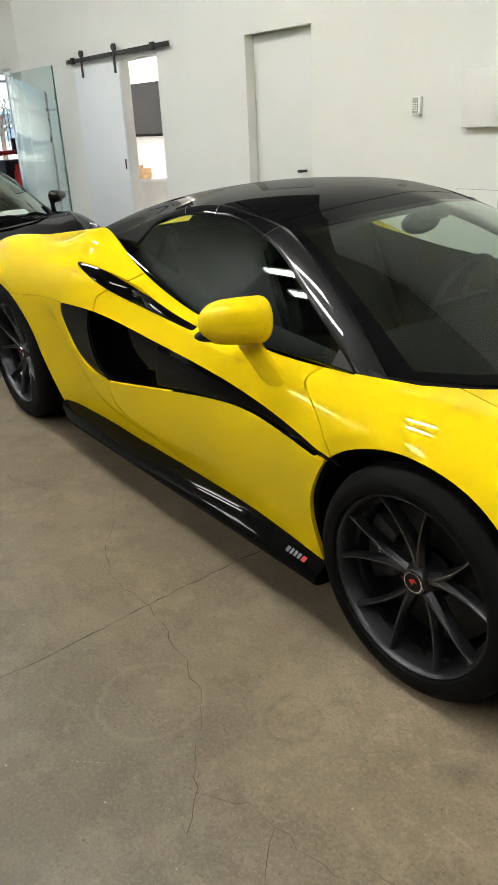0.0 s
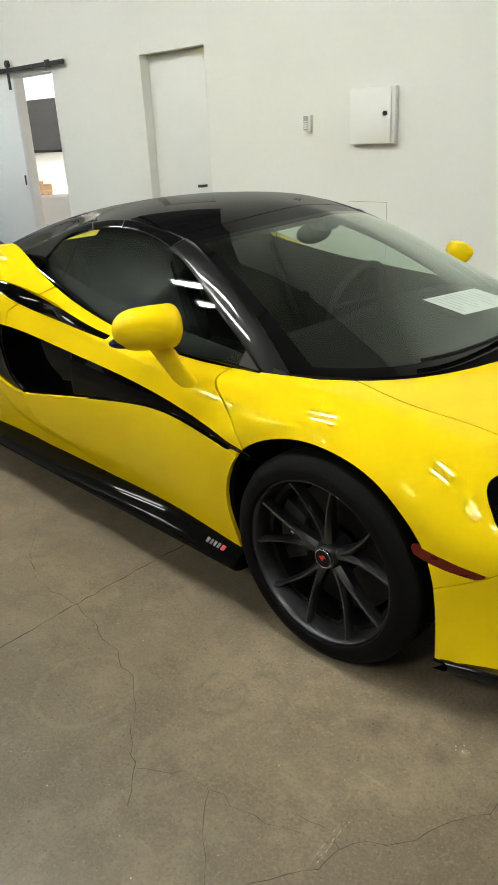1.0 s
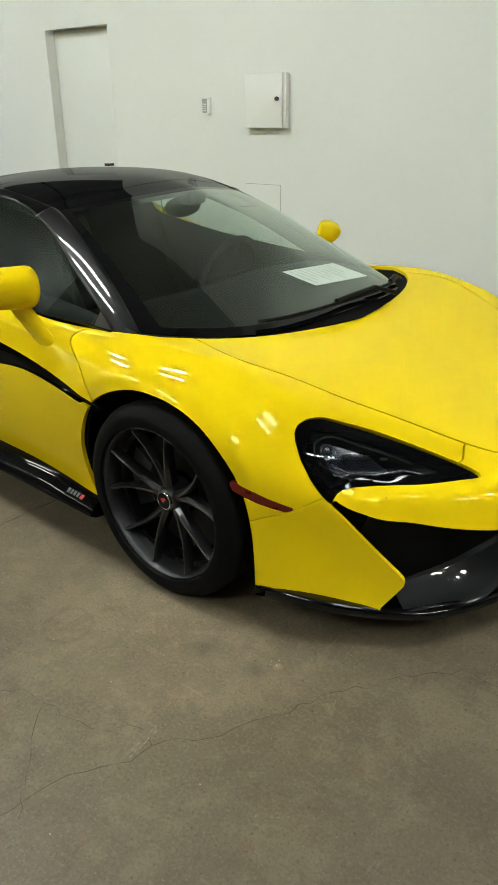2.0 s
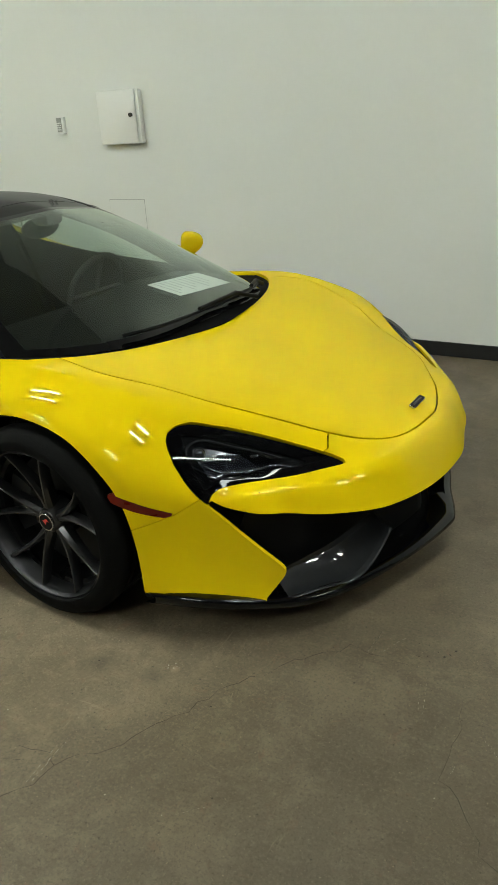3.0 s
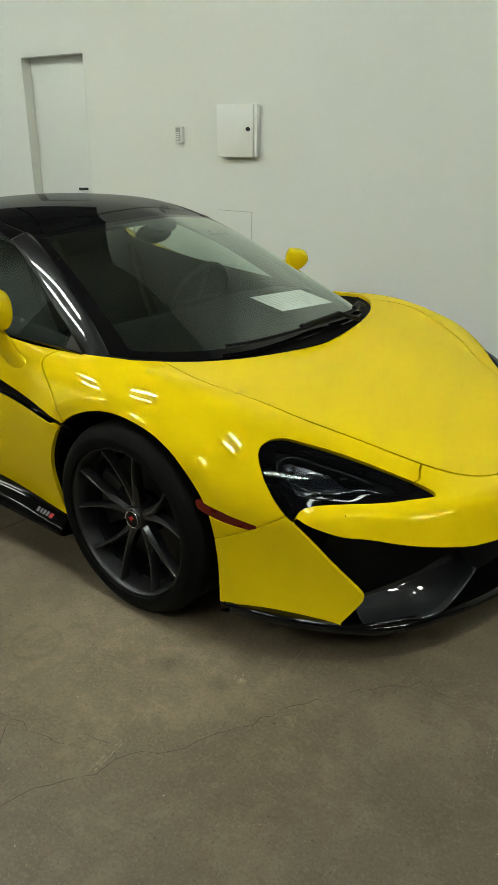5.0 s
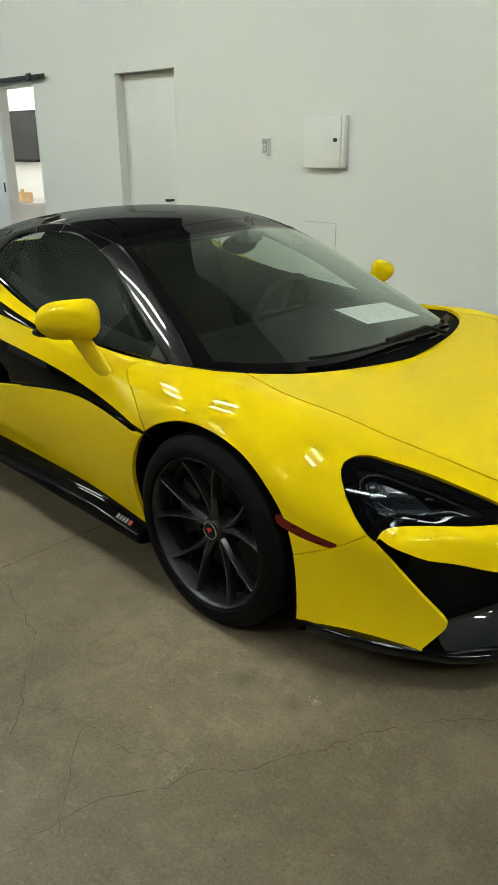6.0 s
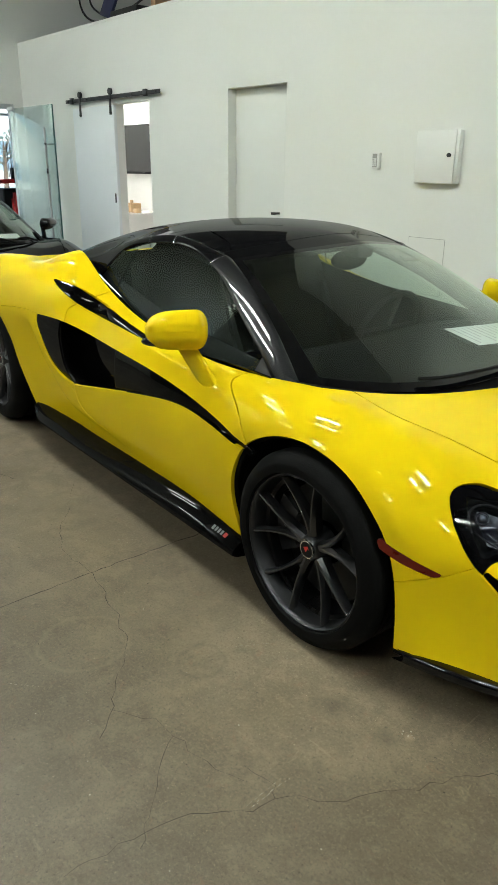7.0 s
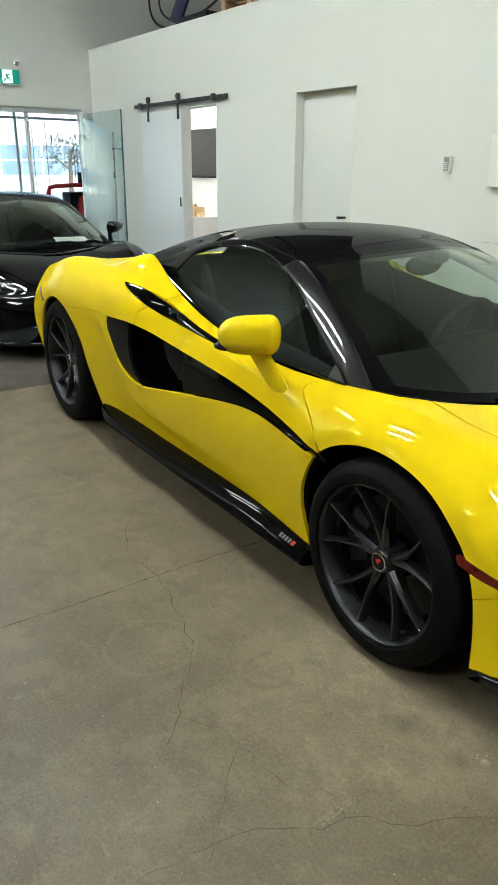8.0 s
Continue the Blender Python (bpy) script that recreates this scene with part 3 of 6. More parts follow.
block("housing", -0.6, 0.6, -0.12, 0.12, -0.04, 0, WHITE_METAL, light_in, bevel=0.004)
block("diffuser", -0.58, 0.58, -0.10, 0.10, -0.048, -0.041, mat("room_diffuser", (0.9, 0.9, 0.9), 0.5, emit=((1.0, 0.95, 0.86), 30.0)), light_in)

# glazed entrance
entrance = placed(thing("window_1", "clear glass entrance screen in a slim metal frame", "glass screen", pose(-4.79, 0, 0), kind="structure"))
block("head", -0.05, 0.05, -3.9, -0.12, 2.06, 2.12, ALU, entrance, bevel=0.003)
for y in (-3.87, -2.4, -0.88, -0.15):
    block("post", -0.03, 0.03, y - 0.02, y + 0.02, 0.03, 2.06, ALU, entrance, bevel=0.003)
for y0, y1 in ((-3.85, -2.42), (-2.38, -0.90)):
    pane = block("pane", -0.006, 0.006, y0, y1, 0.03, 2.06, CLEAR, entrance)
    pane.visible_shadow = False
block("threshold", -0.05, 0.05, -3.9, -0.12, 0.002, 0.03, ALU, entrance, bevel=0.003)
leaf = placed(thing("glass_door", "open frameless glass door with tall steel pulls", "glass door", pose(-4.62, -0.25, 0)))
pane = block("pane", 0.06, 1.27, -0.006, 0.006, 0.02, 2.05, CLEAR, leaf, "clear glass leaf", 0.002)
pane.visible_shadow = False
block("edge", 1.27, 1.276, -0.007, 0.007, 0.02, 2.05, mat("glass_edge", (0.04, 0.09, 0.085), 0.2), leaf)
for s in (-1, 1):
    tube("pull", [(1.14, s * 0.06, 0.55), (1.14, s * 0.06, 1.80)], 0.014, STEEL, leaf, "tall steel pull", 14)
for z in (0.75, 1.62):
    tube("stud", [(1.14, -0.06, z), (1.14, 0.06, z)], 0.008, STEEL, leaf, "", 10)
block("shoe", 0.0, 1.27, -0.015, 0.015, 0.004, 0.02, ALU, leaf, bevel=0.002)
block("patch", 0.0, 0.18, -0.012, 0.012, 2.03, 2.075, ALU, leaf, bevel=0.002)

# lit exit sign and a small sensor
sign = placed(thing("exit_sign", "green and white lit exit sign on the end wall", "exit sign", pose(-4.70, -1.13, 2.445)))
block("case", 0, 0.05, -0.18, 0.18, -0.09, 0.09, WHITE_METAL, sign, bevel=0.004)
block("panel", 0.051, 0.053, -0.168, 0.168, -0.078, 0.078, SIGN_GREEN, sign, "green panel")
block("field", 0.0535, 0.055, -0.05, 0.075, -0.072, 0.072, SIGN_WHITE, sign, "white field")
bm = bmesh.new()
box(bm, 0.0552, 0.0565, -0.005, 0.020, -0.03, 0.03, Matrix.Rotation(radians(18), 4, "X"))
box(bm, 0.0552, 0.0565, -0.012, 0.004, -0.068, -0.02, Matrix.Rotation(radians(-28), 4, "X"))
box(bm, 0.0552, 0.0565, 0.012, 0.026, -0.066, -0.02, Matrix.Rotation(radians(30), 4, "X"))
box(bm, 0.0552, 0.0565, 0.012, 0.05, 0.004, 0.016, Matrix.Rotation(radians(20), 4, "X"))
part("arrow_mark", bm, SIGN_GREEN, sign, "plain green bars")
sensor = placed(thing("wall_sensor", "small grey sensor on the end wall", "sensor", pose(-4.70, -0.97, 2.60)))
bm = bmesh.new()
bmesh.ops.create_cone(bm, segments=20, radius1=0.028, radius2=0.018, depth=0.05, cap_ends=True, matrix=Matrix.Translation((0.026, 0, 0)) @ Matrix.Rotation(radians(90), 4, "Y"))
part("body", bm, LAMP_GREY, sensor, "", 40)

# wraparound ceiling lights in paired rows
first = thing("ceiling_light", "lit wraparound fluorescent ceiling light in a white housing", "ceiling light", group="fluorescent ceiling lights")
block("housing", -0.63, 0.63, -0.10, 0.10, 0.04, 0.09, WHITE_METAL, first, bevel=0.006)
block("diffuser", -0.60, 0.60, -0.08, 0.08, 0.0, 0.039, TUBE, first, "lit white diffuser", 0.012)
for e in (-1, 1):
    block("end_cap", min(e * 0.602, e * 0.625), max(e * 0.602, e * 0.625), -0.09, 0.09, -0.004, 0.039, WHITE_METAL, first, bevel=0.003)
LIGHT_Z = 4.3
spots = [(x, y) for y in (-3.85, -3.15) for x in (-2.05, 1.6, 5.7, 9.0)] + [(x, y) for y in (-8.05, -7.35) for x in (-3.95, 0.3, 4.3)]
for x, y in spots[1:]:
    placed(copy_thing(first, pose(x, y, LIGHT_Z)))
first.matrix_world = pose(*spots[0], LIGHT_Z)
placed(first)
for x, y in spots:
    for e in (-0.5, 0.5):
        tie = tube("light_hanger", [(x + e, y, LIGHT_Z + 0.09), (x + e, y, HALL_TOP)], 0.004, STEEL, None, "", 6)
        placed(tagged(tie, "thin steel wire hanger of a ceiling light", "hanger", "light hangers"))

# pipes, cables and boxes on the mezzanine
def cable(points, r, name, label):
    k = np.linspace(0, 1, len(points))
    f = spline(k, np.array(points, float))
    return placed(tagged(tube(name, [Vector(p) for p in f(np.linspace(0, 1, 24))], r, BLACK_METAL, None, "", 8), label, "cable"))


cable([(-4.6, 0.9, 3.9), (-4.55, 0.85, 3.35), (-4.25, 0.85, 3.12), (-3.9, 0.85, 3.10), (-3.4, 0.9, 3.16), (-3.0, 0.9, 3.25)], 0.013, "cable", "black cable looped on the mezzanine")
cable([(-4.3, 0.9, 3.8), (-4.3, 0.85, 3.4), (-4.1, 0.85, 3.2), (-3.7, 0.85, 3.08), (-3.2, 0.9, 3.02)], 0.012, "cable", "black cable looped on the mezzanine")
cable([(-3.9, 0.8, 2.83), (-3.5, 0.8, 2.95), (-3.1, 0.82, 2.98), (-2.8, 0.85, 2.9)], 0.022, "cable", "black cable lying on the mezzanine edge")
tagged(placed(block("equipment_case", -3.55, -2.95, 0.7, 1.1, 2.72, 3.12, BLACK_METAL, bevel=0.02)), "black equipment case on the mezzanine", "case")
tilted = block("monitor_panel", -0.12, 0.12, -0.02, 0.02, -0.16, 0.16, mat("dark_blue_panel", (0.03, 0.035, 0.09), 0.3, vary=0.1, scale=5), bevel=0.006)
tilted.matrix_world = pose(-3.62, 0.75, 3.22, -15, 18, 0)
placed(tagged(tilted, "tilted dark blue panel among the mezzanine clutter", "panel"))
cable([(-3.75, 0.75, 2.72), (-3.72, 0.75, 2.9), (-3.66, 0.75, 3.08)], 0.02, "panel_arm", "black arm holding the dark panel")
tagged(placed(tube("conduit", [(-2.75, 1.2, 2.72), (-2.75, 1.2, HALL_TOP)], 0.03, BLACK_METAL)), "black vertical conduit on the mezzanine", "pipe")
crate = placed(thing("wooden_pallet", "wooden pallet stored on the mezzanine", "pallet", pose(-1.6, 0.75, 2.72)))
for k in range(5):
    block("slat", -0.5, 0.5, -0.4 + k * 0.2, -0.28 + k * 0.2, 0.30, 0.33, WOOD, crate, bevel=0.003)
for x in (-0.46, 0, 0.46):
    block("bearer", x - 0.04, x + 0.04, -0.4, 0.52, 0.0, 0.298, WOOD, crate, bevel=0.003)

# beyond the entrance: lobby, glazing, street
structure("lobby_floor", [(-9.0, -4.88, -6, 2.5, -0.12, -0.002)], PAVING, "pale lobby floor")
structure("lobby_ceiling", [(-9.0, -4.88, -6, 2.5, 2.9, 3.0)], WHITE_METAL, "white lobby ceiling")
structure("lobby_wall", [(-9.0, -4.88, 2.5, 2.6, 0, 2.9), (-9.0, -4.88, -6.1, -6, 0, 2.9)], WALL_PAINT, "white lobby walls")
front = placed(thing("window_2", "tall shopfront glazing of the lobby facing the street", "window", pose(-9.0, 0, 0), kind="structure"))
for y in (-6.0, -4.4, -2.8, -1.2, 0.4, 2.0, 2.47):
    block("mullion", -0.04, 0.04, y - 0.015, y + 0.015, 0, 2.9, WHITE_METAL, front, bevel=0.003)
for z in (0.04, 2.24):
    block("transom", -0.035, 0.035, -6, 2.5, z - 0.02, z + 0.02, WHITE_METAL, front, bevel=0.003)
pane = block("pane", -0.004, 0.004, -6, 2.5, 0, 2.9, CLEAR, front)
pane.visible_shadow = False
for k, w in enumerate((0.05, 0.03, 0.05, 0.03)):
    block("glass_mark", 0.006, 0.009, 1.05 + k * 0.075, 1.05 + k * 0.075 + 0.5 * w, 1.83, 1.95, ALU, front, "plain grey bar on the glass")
for y in (0.70, 0.96):
    block("door_edge", -0.006, 0.006, y - 0.006, y + 0.006, 0.06, 2.2, EDGE_GREY, front, "dark edge of a glass door")
for y in (1.47, 1.53):
    tube("pull", [(0.07, y, 1.15), (0.07, y, 1.75)], 0.009, EDGE_GREY, front, "dark door pull", 10)
structure("ground", [(-400, -9.06, -300, 300, -0.3, -0.14)], ASPHALT, "pale concrete yard reaching the horizon")
structure("pavement", [(-13.5, -9.06, -60, 60, -0.14, -0.02)], PAVING, "pale paved walk along the shopfront")


def far_building(x, y0, y1, h, name, label):
    b = placed(thing(name, label, "building", pose(x, 0, -0.14)))
    block("wall", -12, 0, y0, y1, 0, h, FACADE, b)
    block("roof", -12.3, 0.3, y0 - 0.3, y1 + 0.3, h, h + 0.4, WHITE_METAL, b, "flat white roof edge")
    y = y0 + 1.2
    while y < y1 - 3.0:
        w = block("window", 0.005, 0.06, y, y + 2.86, 0.92, 2.92, WHITE_METAL, b)
        for side_y in (0.06, 1.46):
            for z0, z1 in ((0.98, 1.87), (1.97, 2.86)):
                block("pane", 0.062, 0.07, y + side_y, y + side_y + 1.34, z0, z1, WINDOW_BLUE, w)
        y += 2.9


far_building(-46, -30, 40, 7.6, "office_building", "pale office building with blue windows across the yard")


def tree(x, y, h, seed, label):
    rng = random.Random(seed)
    t = placed(thing("tree", label, "tree", pose(x, y, -0.14), "street trees"))
    tube("trunk", [(0, 0, 0), (0.05, 0.02, h * 0.3), (0.0, 0.08, h * 0.6), (0.04, 0.05, h * 0.9)], 0.1, BARK, t, "", 10, radii=[0.16, 0.13, 0.09, 0.03])
    for k in range(6):
        a, z = rng.uniform(0, 6.28), h * rng.uniform(0.4, 0.7)
        tube("limb", [(0.02, 0.05, z), (0.5 * math.cos(a), 0.5 * math.sin(a), z + 0.4), (1.1 * math.cos(a), 1.1 * math.sin(a), z + 1.0)], 0.05, BARK, t, "", 6, radii=[0.06, 0.04, 0.015])
    vs, fs = [], []
    for k in range(650):
        a, b, r = rng.uniform(0, 6.28), rng.uniform(-1, 1), rng.uniform(0.25, 1) ** 0.5
        lump = 1 + 0.3 * math.sin(3 * a + seed) * math.cos(2.5 * b)
        c = Vector((math.cos(a) * math.sqrt(1 - b * b) * 1.7 * r * lump, math.sin(a) * math.sqrt(1 - b * b) * 1.7 * r * lump, h * 0.72 + b * h * 0.33 * r))
        d, e = Vector((rng.uniform(-1, 1), rng.uniform(-1, 1), rng.uniform(-1, 1))).normalized(), Vector((rng.uniform(-1, 1), rng.uniform(-1, 1), rng.uniform(-1, 1))).normalized()
        n = len(vs)
        vs += [c - d * 0.11, c + e * 0.05, c + d * 0.11, c - e * 0.05]
        fs.append((n, n + 1, n + 2, n + 3))
    mesh_object("crown", vs, fs, LEAF, t)


for k, (x, y, h) in enumerate(((-37, 12.9, 3.2), (-41, 17.2, 3.0))):
    tree(x, y, h, k + 3, "green leafy street tree beyond the glazing")

# driving simulator standing in the lobby
rig = placed(thing("simulator_rig", "red and black driving simulator rig standing in the lobby", "simulator", pose(-6.6, 0.30, -0.002)))
block("console", -0.18, 0.18, 0.0, 0.48, 0.46, 1.03, LEATHER, rig, "black console", 0.03, 3)
block("monitor", -0.04, 0.04, 0.23, 0.43, 1.10, 1.33, SATIN_BLACK, rig, "small black monitor", 0.01)
block("monitor_post", -0.02, 0.02, 0.31, 0.35, 1.03, 1.10, SATIN_BLACK, rig)
bm = bmesh.new()
box(bm, 0.26, 0.36, 0.12, 0.40, 0.44, 0.95, Matrix.Rotation(radians(-10), 4, "Y"))
bmesh.ops.bevel(bm, geom=bm.edges[:], offset=0.03, segments=3, affect="EDGES")
part("backrest", bm, RED, rig, "red seat back", 40)
block("cushion", 0.0, 0.50, 0.10, 0.42, 0.34, 0.45, RED, rig, "red cushion", 0.03, 3)
tube("hoop", [(0.1, -0.33, 0.55), (0.1, -0.34, 0.98), (0.1, -0.30, 1.10), (0.1, -0.20, 1.125), (0.1, 0.22, 1.14)], 0.035, RED, rig, "red tubular hoop")
block("stand", -0.25, 0.55, -0.40, 0.50, 0.0, 0.05, SATIN_BLACK, rig, bevel=0.01)
for x, y in ((-0.12, 0.06), (-0.12, 0.42), (0.40, 0.14), (0.40, 0.38)):
    block("leg", x - 0.02, x + 0.02, y - 0.02, y + 0.02, 0.05, 0.47 if x < 0 else 0.345, SATIN_BLACK, rig)
block("post", 0.07, 0.13, -0.36, -0.30, 0.05, 0.56, RED, rig, "red upright")

# cracks and joints in the slab
def crack(points, width, wander, seed):
    rng = random.Random(seed)
    pts = []
    for (x0, y0), (x1, y1) in zip(points, points[1:]):
        n = max(2, int(math.hypot(x1 - x0, y1 - y0) / 0.03))
        for k in range(n):
            j = wander * (0.25 if k == 0 else 1.0)
            pts.append((x0 + (x1 - x0) * k / n + rng.gauss(0, j), y0 + (y1 - y0) * k / n + rng.gauss(0, j)))
    pts.append(points[-1])
    vs, fs = [], []
    for k, (x, y) in enumerate(pts):
        a, b = pts[max(k - 1, 0)], pts[min(k + 1, len(pts) - 1)]
        d = Vector((b[0] - a[0], b[1] - a[1], 0))
        d = d.normalized() if d.length > 1e-6 else Vector((1, 0, 0))
        w = width * rng.choice((0.3, 0.45, 0.6, 0.8, 1.0))
        vs += [(x - d.y * w, y + d.x * w, 0.0008), (x + d.y * w, y - d.x * w, 0.0008)]
        if k:
            n = 2 * k
            fs.append((n - 2, n - 1, n + 1, n))
    return mesh_object("crack", vs, fs, CRACK)


cracks = [
    crack([(-0.74, -3.4), (-0.74, -1.86), (-0.74, -1.63), (-0.755, -1.36), (-0.765, -1.15), (-0.77, -0.88), (-0.79, 1.9)], 0.0026, 0.0032, 1),
    crack([(-1.55, -0.99), (-1.29, -1.13), (-1.16, -1.23), (-0.95, -1.30), (-0.81, -1.285), (-0.64, -1.293), (-0.54, -1.325), (-0.46, -1.323), (-0.39, -1.36), (-0.33, -1.36), (-0.22, -1.435), (-0.166, -1.495), (-0.05, -1.571), (0.01, -1.63)], 0.0012, 0.0050, 2),
    crack([(0.322, -1.87), (0.32, -1.74), (0.331, -1.672), (0.345, -1.595), (0.392, -1.50), (0.434, -1.445), (0.438, -1.381), (0.527, -1.277), (0.598, -1.132), (0.655, -0.98), (0.708, -0.896), (0.845, -0.711), (0.904, -0.647), (0.967, -0.659), (1.075, -0.651)], 0.0010, 0.0055, 3),
    crack([(-0.07, -1.559), (-0.02, -1.523), (0.032, -1.474), (0.12, -1.471), (0.244, -1.448), (0.352, -1.408)], 0.0008, 0.005, 4),
    crack([(0.12, -1.471), (0.16, -1.524), (0.235, -1.59), (0.303, -1.649), (0.323, -1.673), (0.362, -1.707)], 0.0009, 0.005, 10),
    crack([(0.313, -1.379), (0.409, -1.356), (0.438, -1.381)], 0.0009, 0.004, 11),
    crack([(0.96, -0.55), (0.955, -0.65)], 0.0008, 0.005, 5),
    crack([(1.25, -0.74), (1.27, -0.84), (1.266, -0.983), (1.318, -1.011), (1.369, -1.076), (1.392, -1.124), (1.47, -1.16)], 0.0009, 0.005, 6),
    crack([(1.05, 1.55), (1.25, 1.25), (1.4, 1.0), (1.7, 0.7)], 0.003, 0.010, 8),
    crack([(-3.2, -1.55), (-2.5, -1.62), (-2.1, -1.35), (-1.75, -1.20)], 0.0015, 0.010, 9),
]
SCUFF = mat("pale_scuff", (0.34, 0.31, 0.245), 0.7, vary=0.35, scale=60)


def scuff(p, q, width, seed):
    """A pale drag mark: a broken line of short thin dashes."""
    rng = random.Random(seed)
    a, b = Vector((*p, 0.0009)), Vector((*q, 0.0009))
    d = b - a
    n = Vector((-d.y, d.x, 0)).normalized()
    vs, fs, t = [], [], 0.0
    while t < 1:
        u = min(t + rng.uniform(0.03, 0.16), 1.0)
        w, off = width * rng.uniform(0.3, 1.0), rng.gauss(0, width * 0.7)
        k = len(vs)
        vs += [a + d * t + n * off, a + d * ((t + u) / 2) + n * (off + w), a + d * u + n * off, a + d * ((t + u) / 2) + n * (off - w * 0.3)]
        fs.append((k, k + 1, k + 2, k + 3))
        t = u + rng.uniform(0.0, 0.10)
    return mesh_object("scuff", vs, fs, SCUFF)


def fleck(x, y, r, material, seed):
    """A small ragged chip or crumb lying in the slab's face."""
    rng = random.Random(seed)
    vs = [(x + r * rng.uniform(0.35, 1.0) * math.cos(a), y + r * rng.uniform(0.35, 1.0) * math.sin(a), 0.001) for a in np.linspace(0, 5.6, 9)]
    return mesh_object("fleck", vs + [(x, y, 0.0016)], [(k, (k + 1) % 9, 9) for k in range(9)], material)


for k, (p, q, w) in enumerate((((0.957, -0.653), (0.964, -0.546), 0.0016), ((1.171, -0.808), (1.137, -0.675), 0.0012), ((1.155, -0.80), (1.128, -0.70), 0.0010), ((1.285, -0.973), (1.287, -0.927), 0.0013), ((0.425, -1.44), (0.409, -1.302), 0.0030), ((0.415, -1.45), (0.40, -1.33), 0.0014), ((0.992, -0.634), (1.035, -0.544), 0.0013), ((-0.095, -1.639), (-0.026, -1.611), 0.0016), ((-0.099, -1.139), (-0.035, -1.018), 0.0014), ((-0.95, -1.12), (-0.88, -1.02), 0.0015), ((0.05, -1.02), (0.16, -1.0), 0.0010), ((-0.35, -1.75), (-0.28, -1.68), 0.0012), ((0.78, -1.35), (0.83, -1.30), 0.0010), ((1.33, -0.82), (1.37, -0.86), 0.0012))):
    cracks.append(scuff(p, q, w, 40 + k))
rng_floor = random.Random(12)
for k in range(7):
    cracks.append(fleck(0.494 + rng_floor.gauss(0, 0.012), -0.968 + rng_floor.gauss(0, 0.010), rng_floor.uniform(0.0015, 0.005), SCUFF, 70 + k))
for k in range(9):
    cracks.append(fleck(1.115 + rng_floor.gauss(0, 0.025), -0.585 + rng_floor.gauss(0, 0.03), rng_floor.uniform(0.002, 0.006), CRACK, 80 + k))
for k in range(60):
    cracks.append(fleck(rng_floor.uniform(-1.6, 1.6), rng_floor.uniform(-1.9, -0.95) if k < 45 else rng_floor.uniform(-0.9, -0.3), rng_floor.uniform(0.0015, 0.004), SCUFF if k % 3 else CRACK, 100 + k))
for ob in in_room:
    ob.matrix_world = ROOM @ ob.matrix_basis
for ob in cracks:
    ob.parent = floor
    ob.matrix_parent_inverse = ROOM.inverted()

# ---- shells: points and faces that are cut into panels ----
def shell_of(grid):
    n, m = grid.shape[:2]
    i = np.arange(n * m).reshape(n, m)
    return grid.reshape(-1, 3), np.stack([i[:-1, :-1], i[1:, :-1], i[1:, 1:], i[:-1, 1:]], -1).reshape(-1, 4).tolist()


def cut(shell, field):
    """Keeps the part of a shell where field(points) is below zero, with a clean edge."""
    points, faces = shell
    d = field(points)
    d = np.where(np.abs(d) < 1e-7, 1e-7, d)
    verts, made, kept = list(points), {}, []

    def crossing(a, b):
        key = (min(a, b), max(a, b))
        if key not in made:
            t = d[a] / (d[a] - d[b])
            made[key] = len(verts)
            verts.append(points[a] + t * (points[b] - points[a]))
        return made[key]

    for f in faces:
        inside = [d[k] < 0 for k in f]
        if all(inside):
            kept.append(f)
        elif any(inside):
            out = []
            for k, a in enumerate(f):
                b = f[(k + 1) % len(f)]
                if d[a] < 0:
                    out.append(a)
                if (d[a] < 0) != (d[b] < 0):
                    out.append(crossing(a, b))
            if len(out) > 2:
                kept.append(out)
    used = sorted({k for f in kept for k in f})
    back = {k: n for n, k in enumerate(used)}
    return (np.array([verts[k] for k in used]) if used else np.zeros((0, 3))), [[back[k] for k in f] for f in kept]


def normals(shell):
    points, faces = shell
    out = np.zeros_like(points)
    for f in faces:
        a, b, c = points[f[0]], points[f[1]], points[f[2]]
        n = np.cross(b - a, c - a)
        if len(f) > 3:
            n = n + np.cross(c - a, points[f[3]] - a)
        out[f] += n
    return out / np.maximum(np.linalg.norm(out, axis=1, keepdims=True), 1e-12)


def edged(shell, depth):
    """Turns the free edges of a shell inwards, so that a panel shows its thickness."""
    points, faces = shell
    deep = np.full(len(points), depth) if np.isscalar(depth) else depth(points)
    n, count = normals(shell), {}
    for f in faces:
        for k, a in enumerate(f):
            b = f[(k + 1) % len(f)]
            count[(a, b)] = count.get((a, b), 0) + 1
    verts, out, lip = [*points], [list(f) for f in faces], {}

    def pair(k):
        if k not in lip:
            lip[k] = len(verts)
            verts.append(points[k])
            verts.append(points[k] - n[k] * deep[k])
        return lip[k]

    for a, b in count:
        if (b, a) not in count and abs(points[a][1]) + abs(points[b][1]) > 1e-5:
            i, j = pair(a), pair(b)
            out.append([j, i, i + 1, j + 1])
    return np.array(verts), out


def sunk(shell, depth, to):
    """Pushes a panel inwards, towards the middle of the car, with walls up or down to the depth "to" along its free edges."""
    points, faces = shell
    deep = depth(points)
    low, rim = points.copy(), points.copy()
    low[:, 1] += deep
    rim[:, 1] += to
    count = {}
    for f in faces:
        for k, a in enumerate(f):
            b = f[(k + 1) % len(f)]
            count[(a, b)] = 1
    n = len(points)
    out = [list(f) for f in faces]
    for a, b in count:
        if (b, a) not in count:
            out.append([n + b, n + a, 2 * n + a, 2 * n + b])
    return np.concatenate([low, low, rim]), out


def offset(shell, depth):
    points, faces = shell
    return points - normals(shell) * (depth if np.isscalar(depth) else depth(points)[:, None]), faces


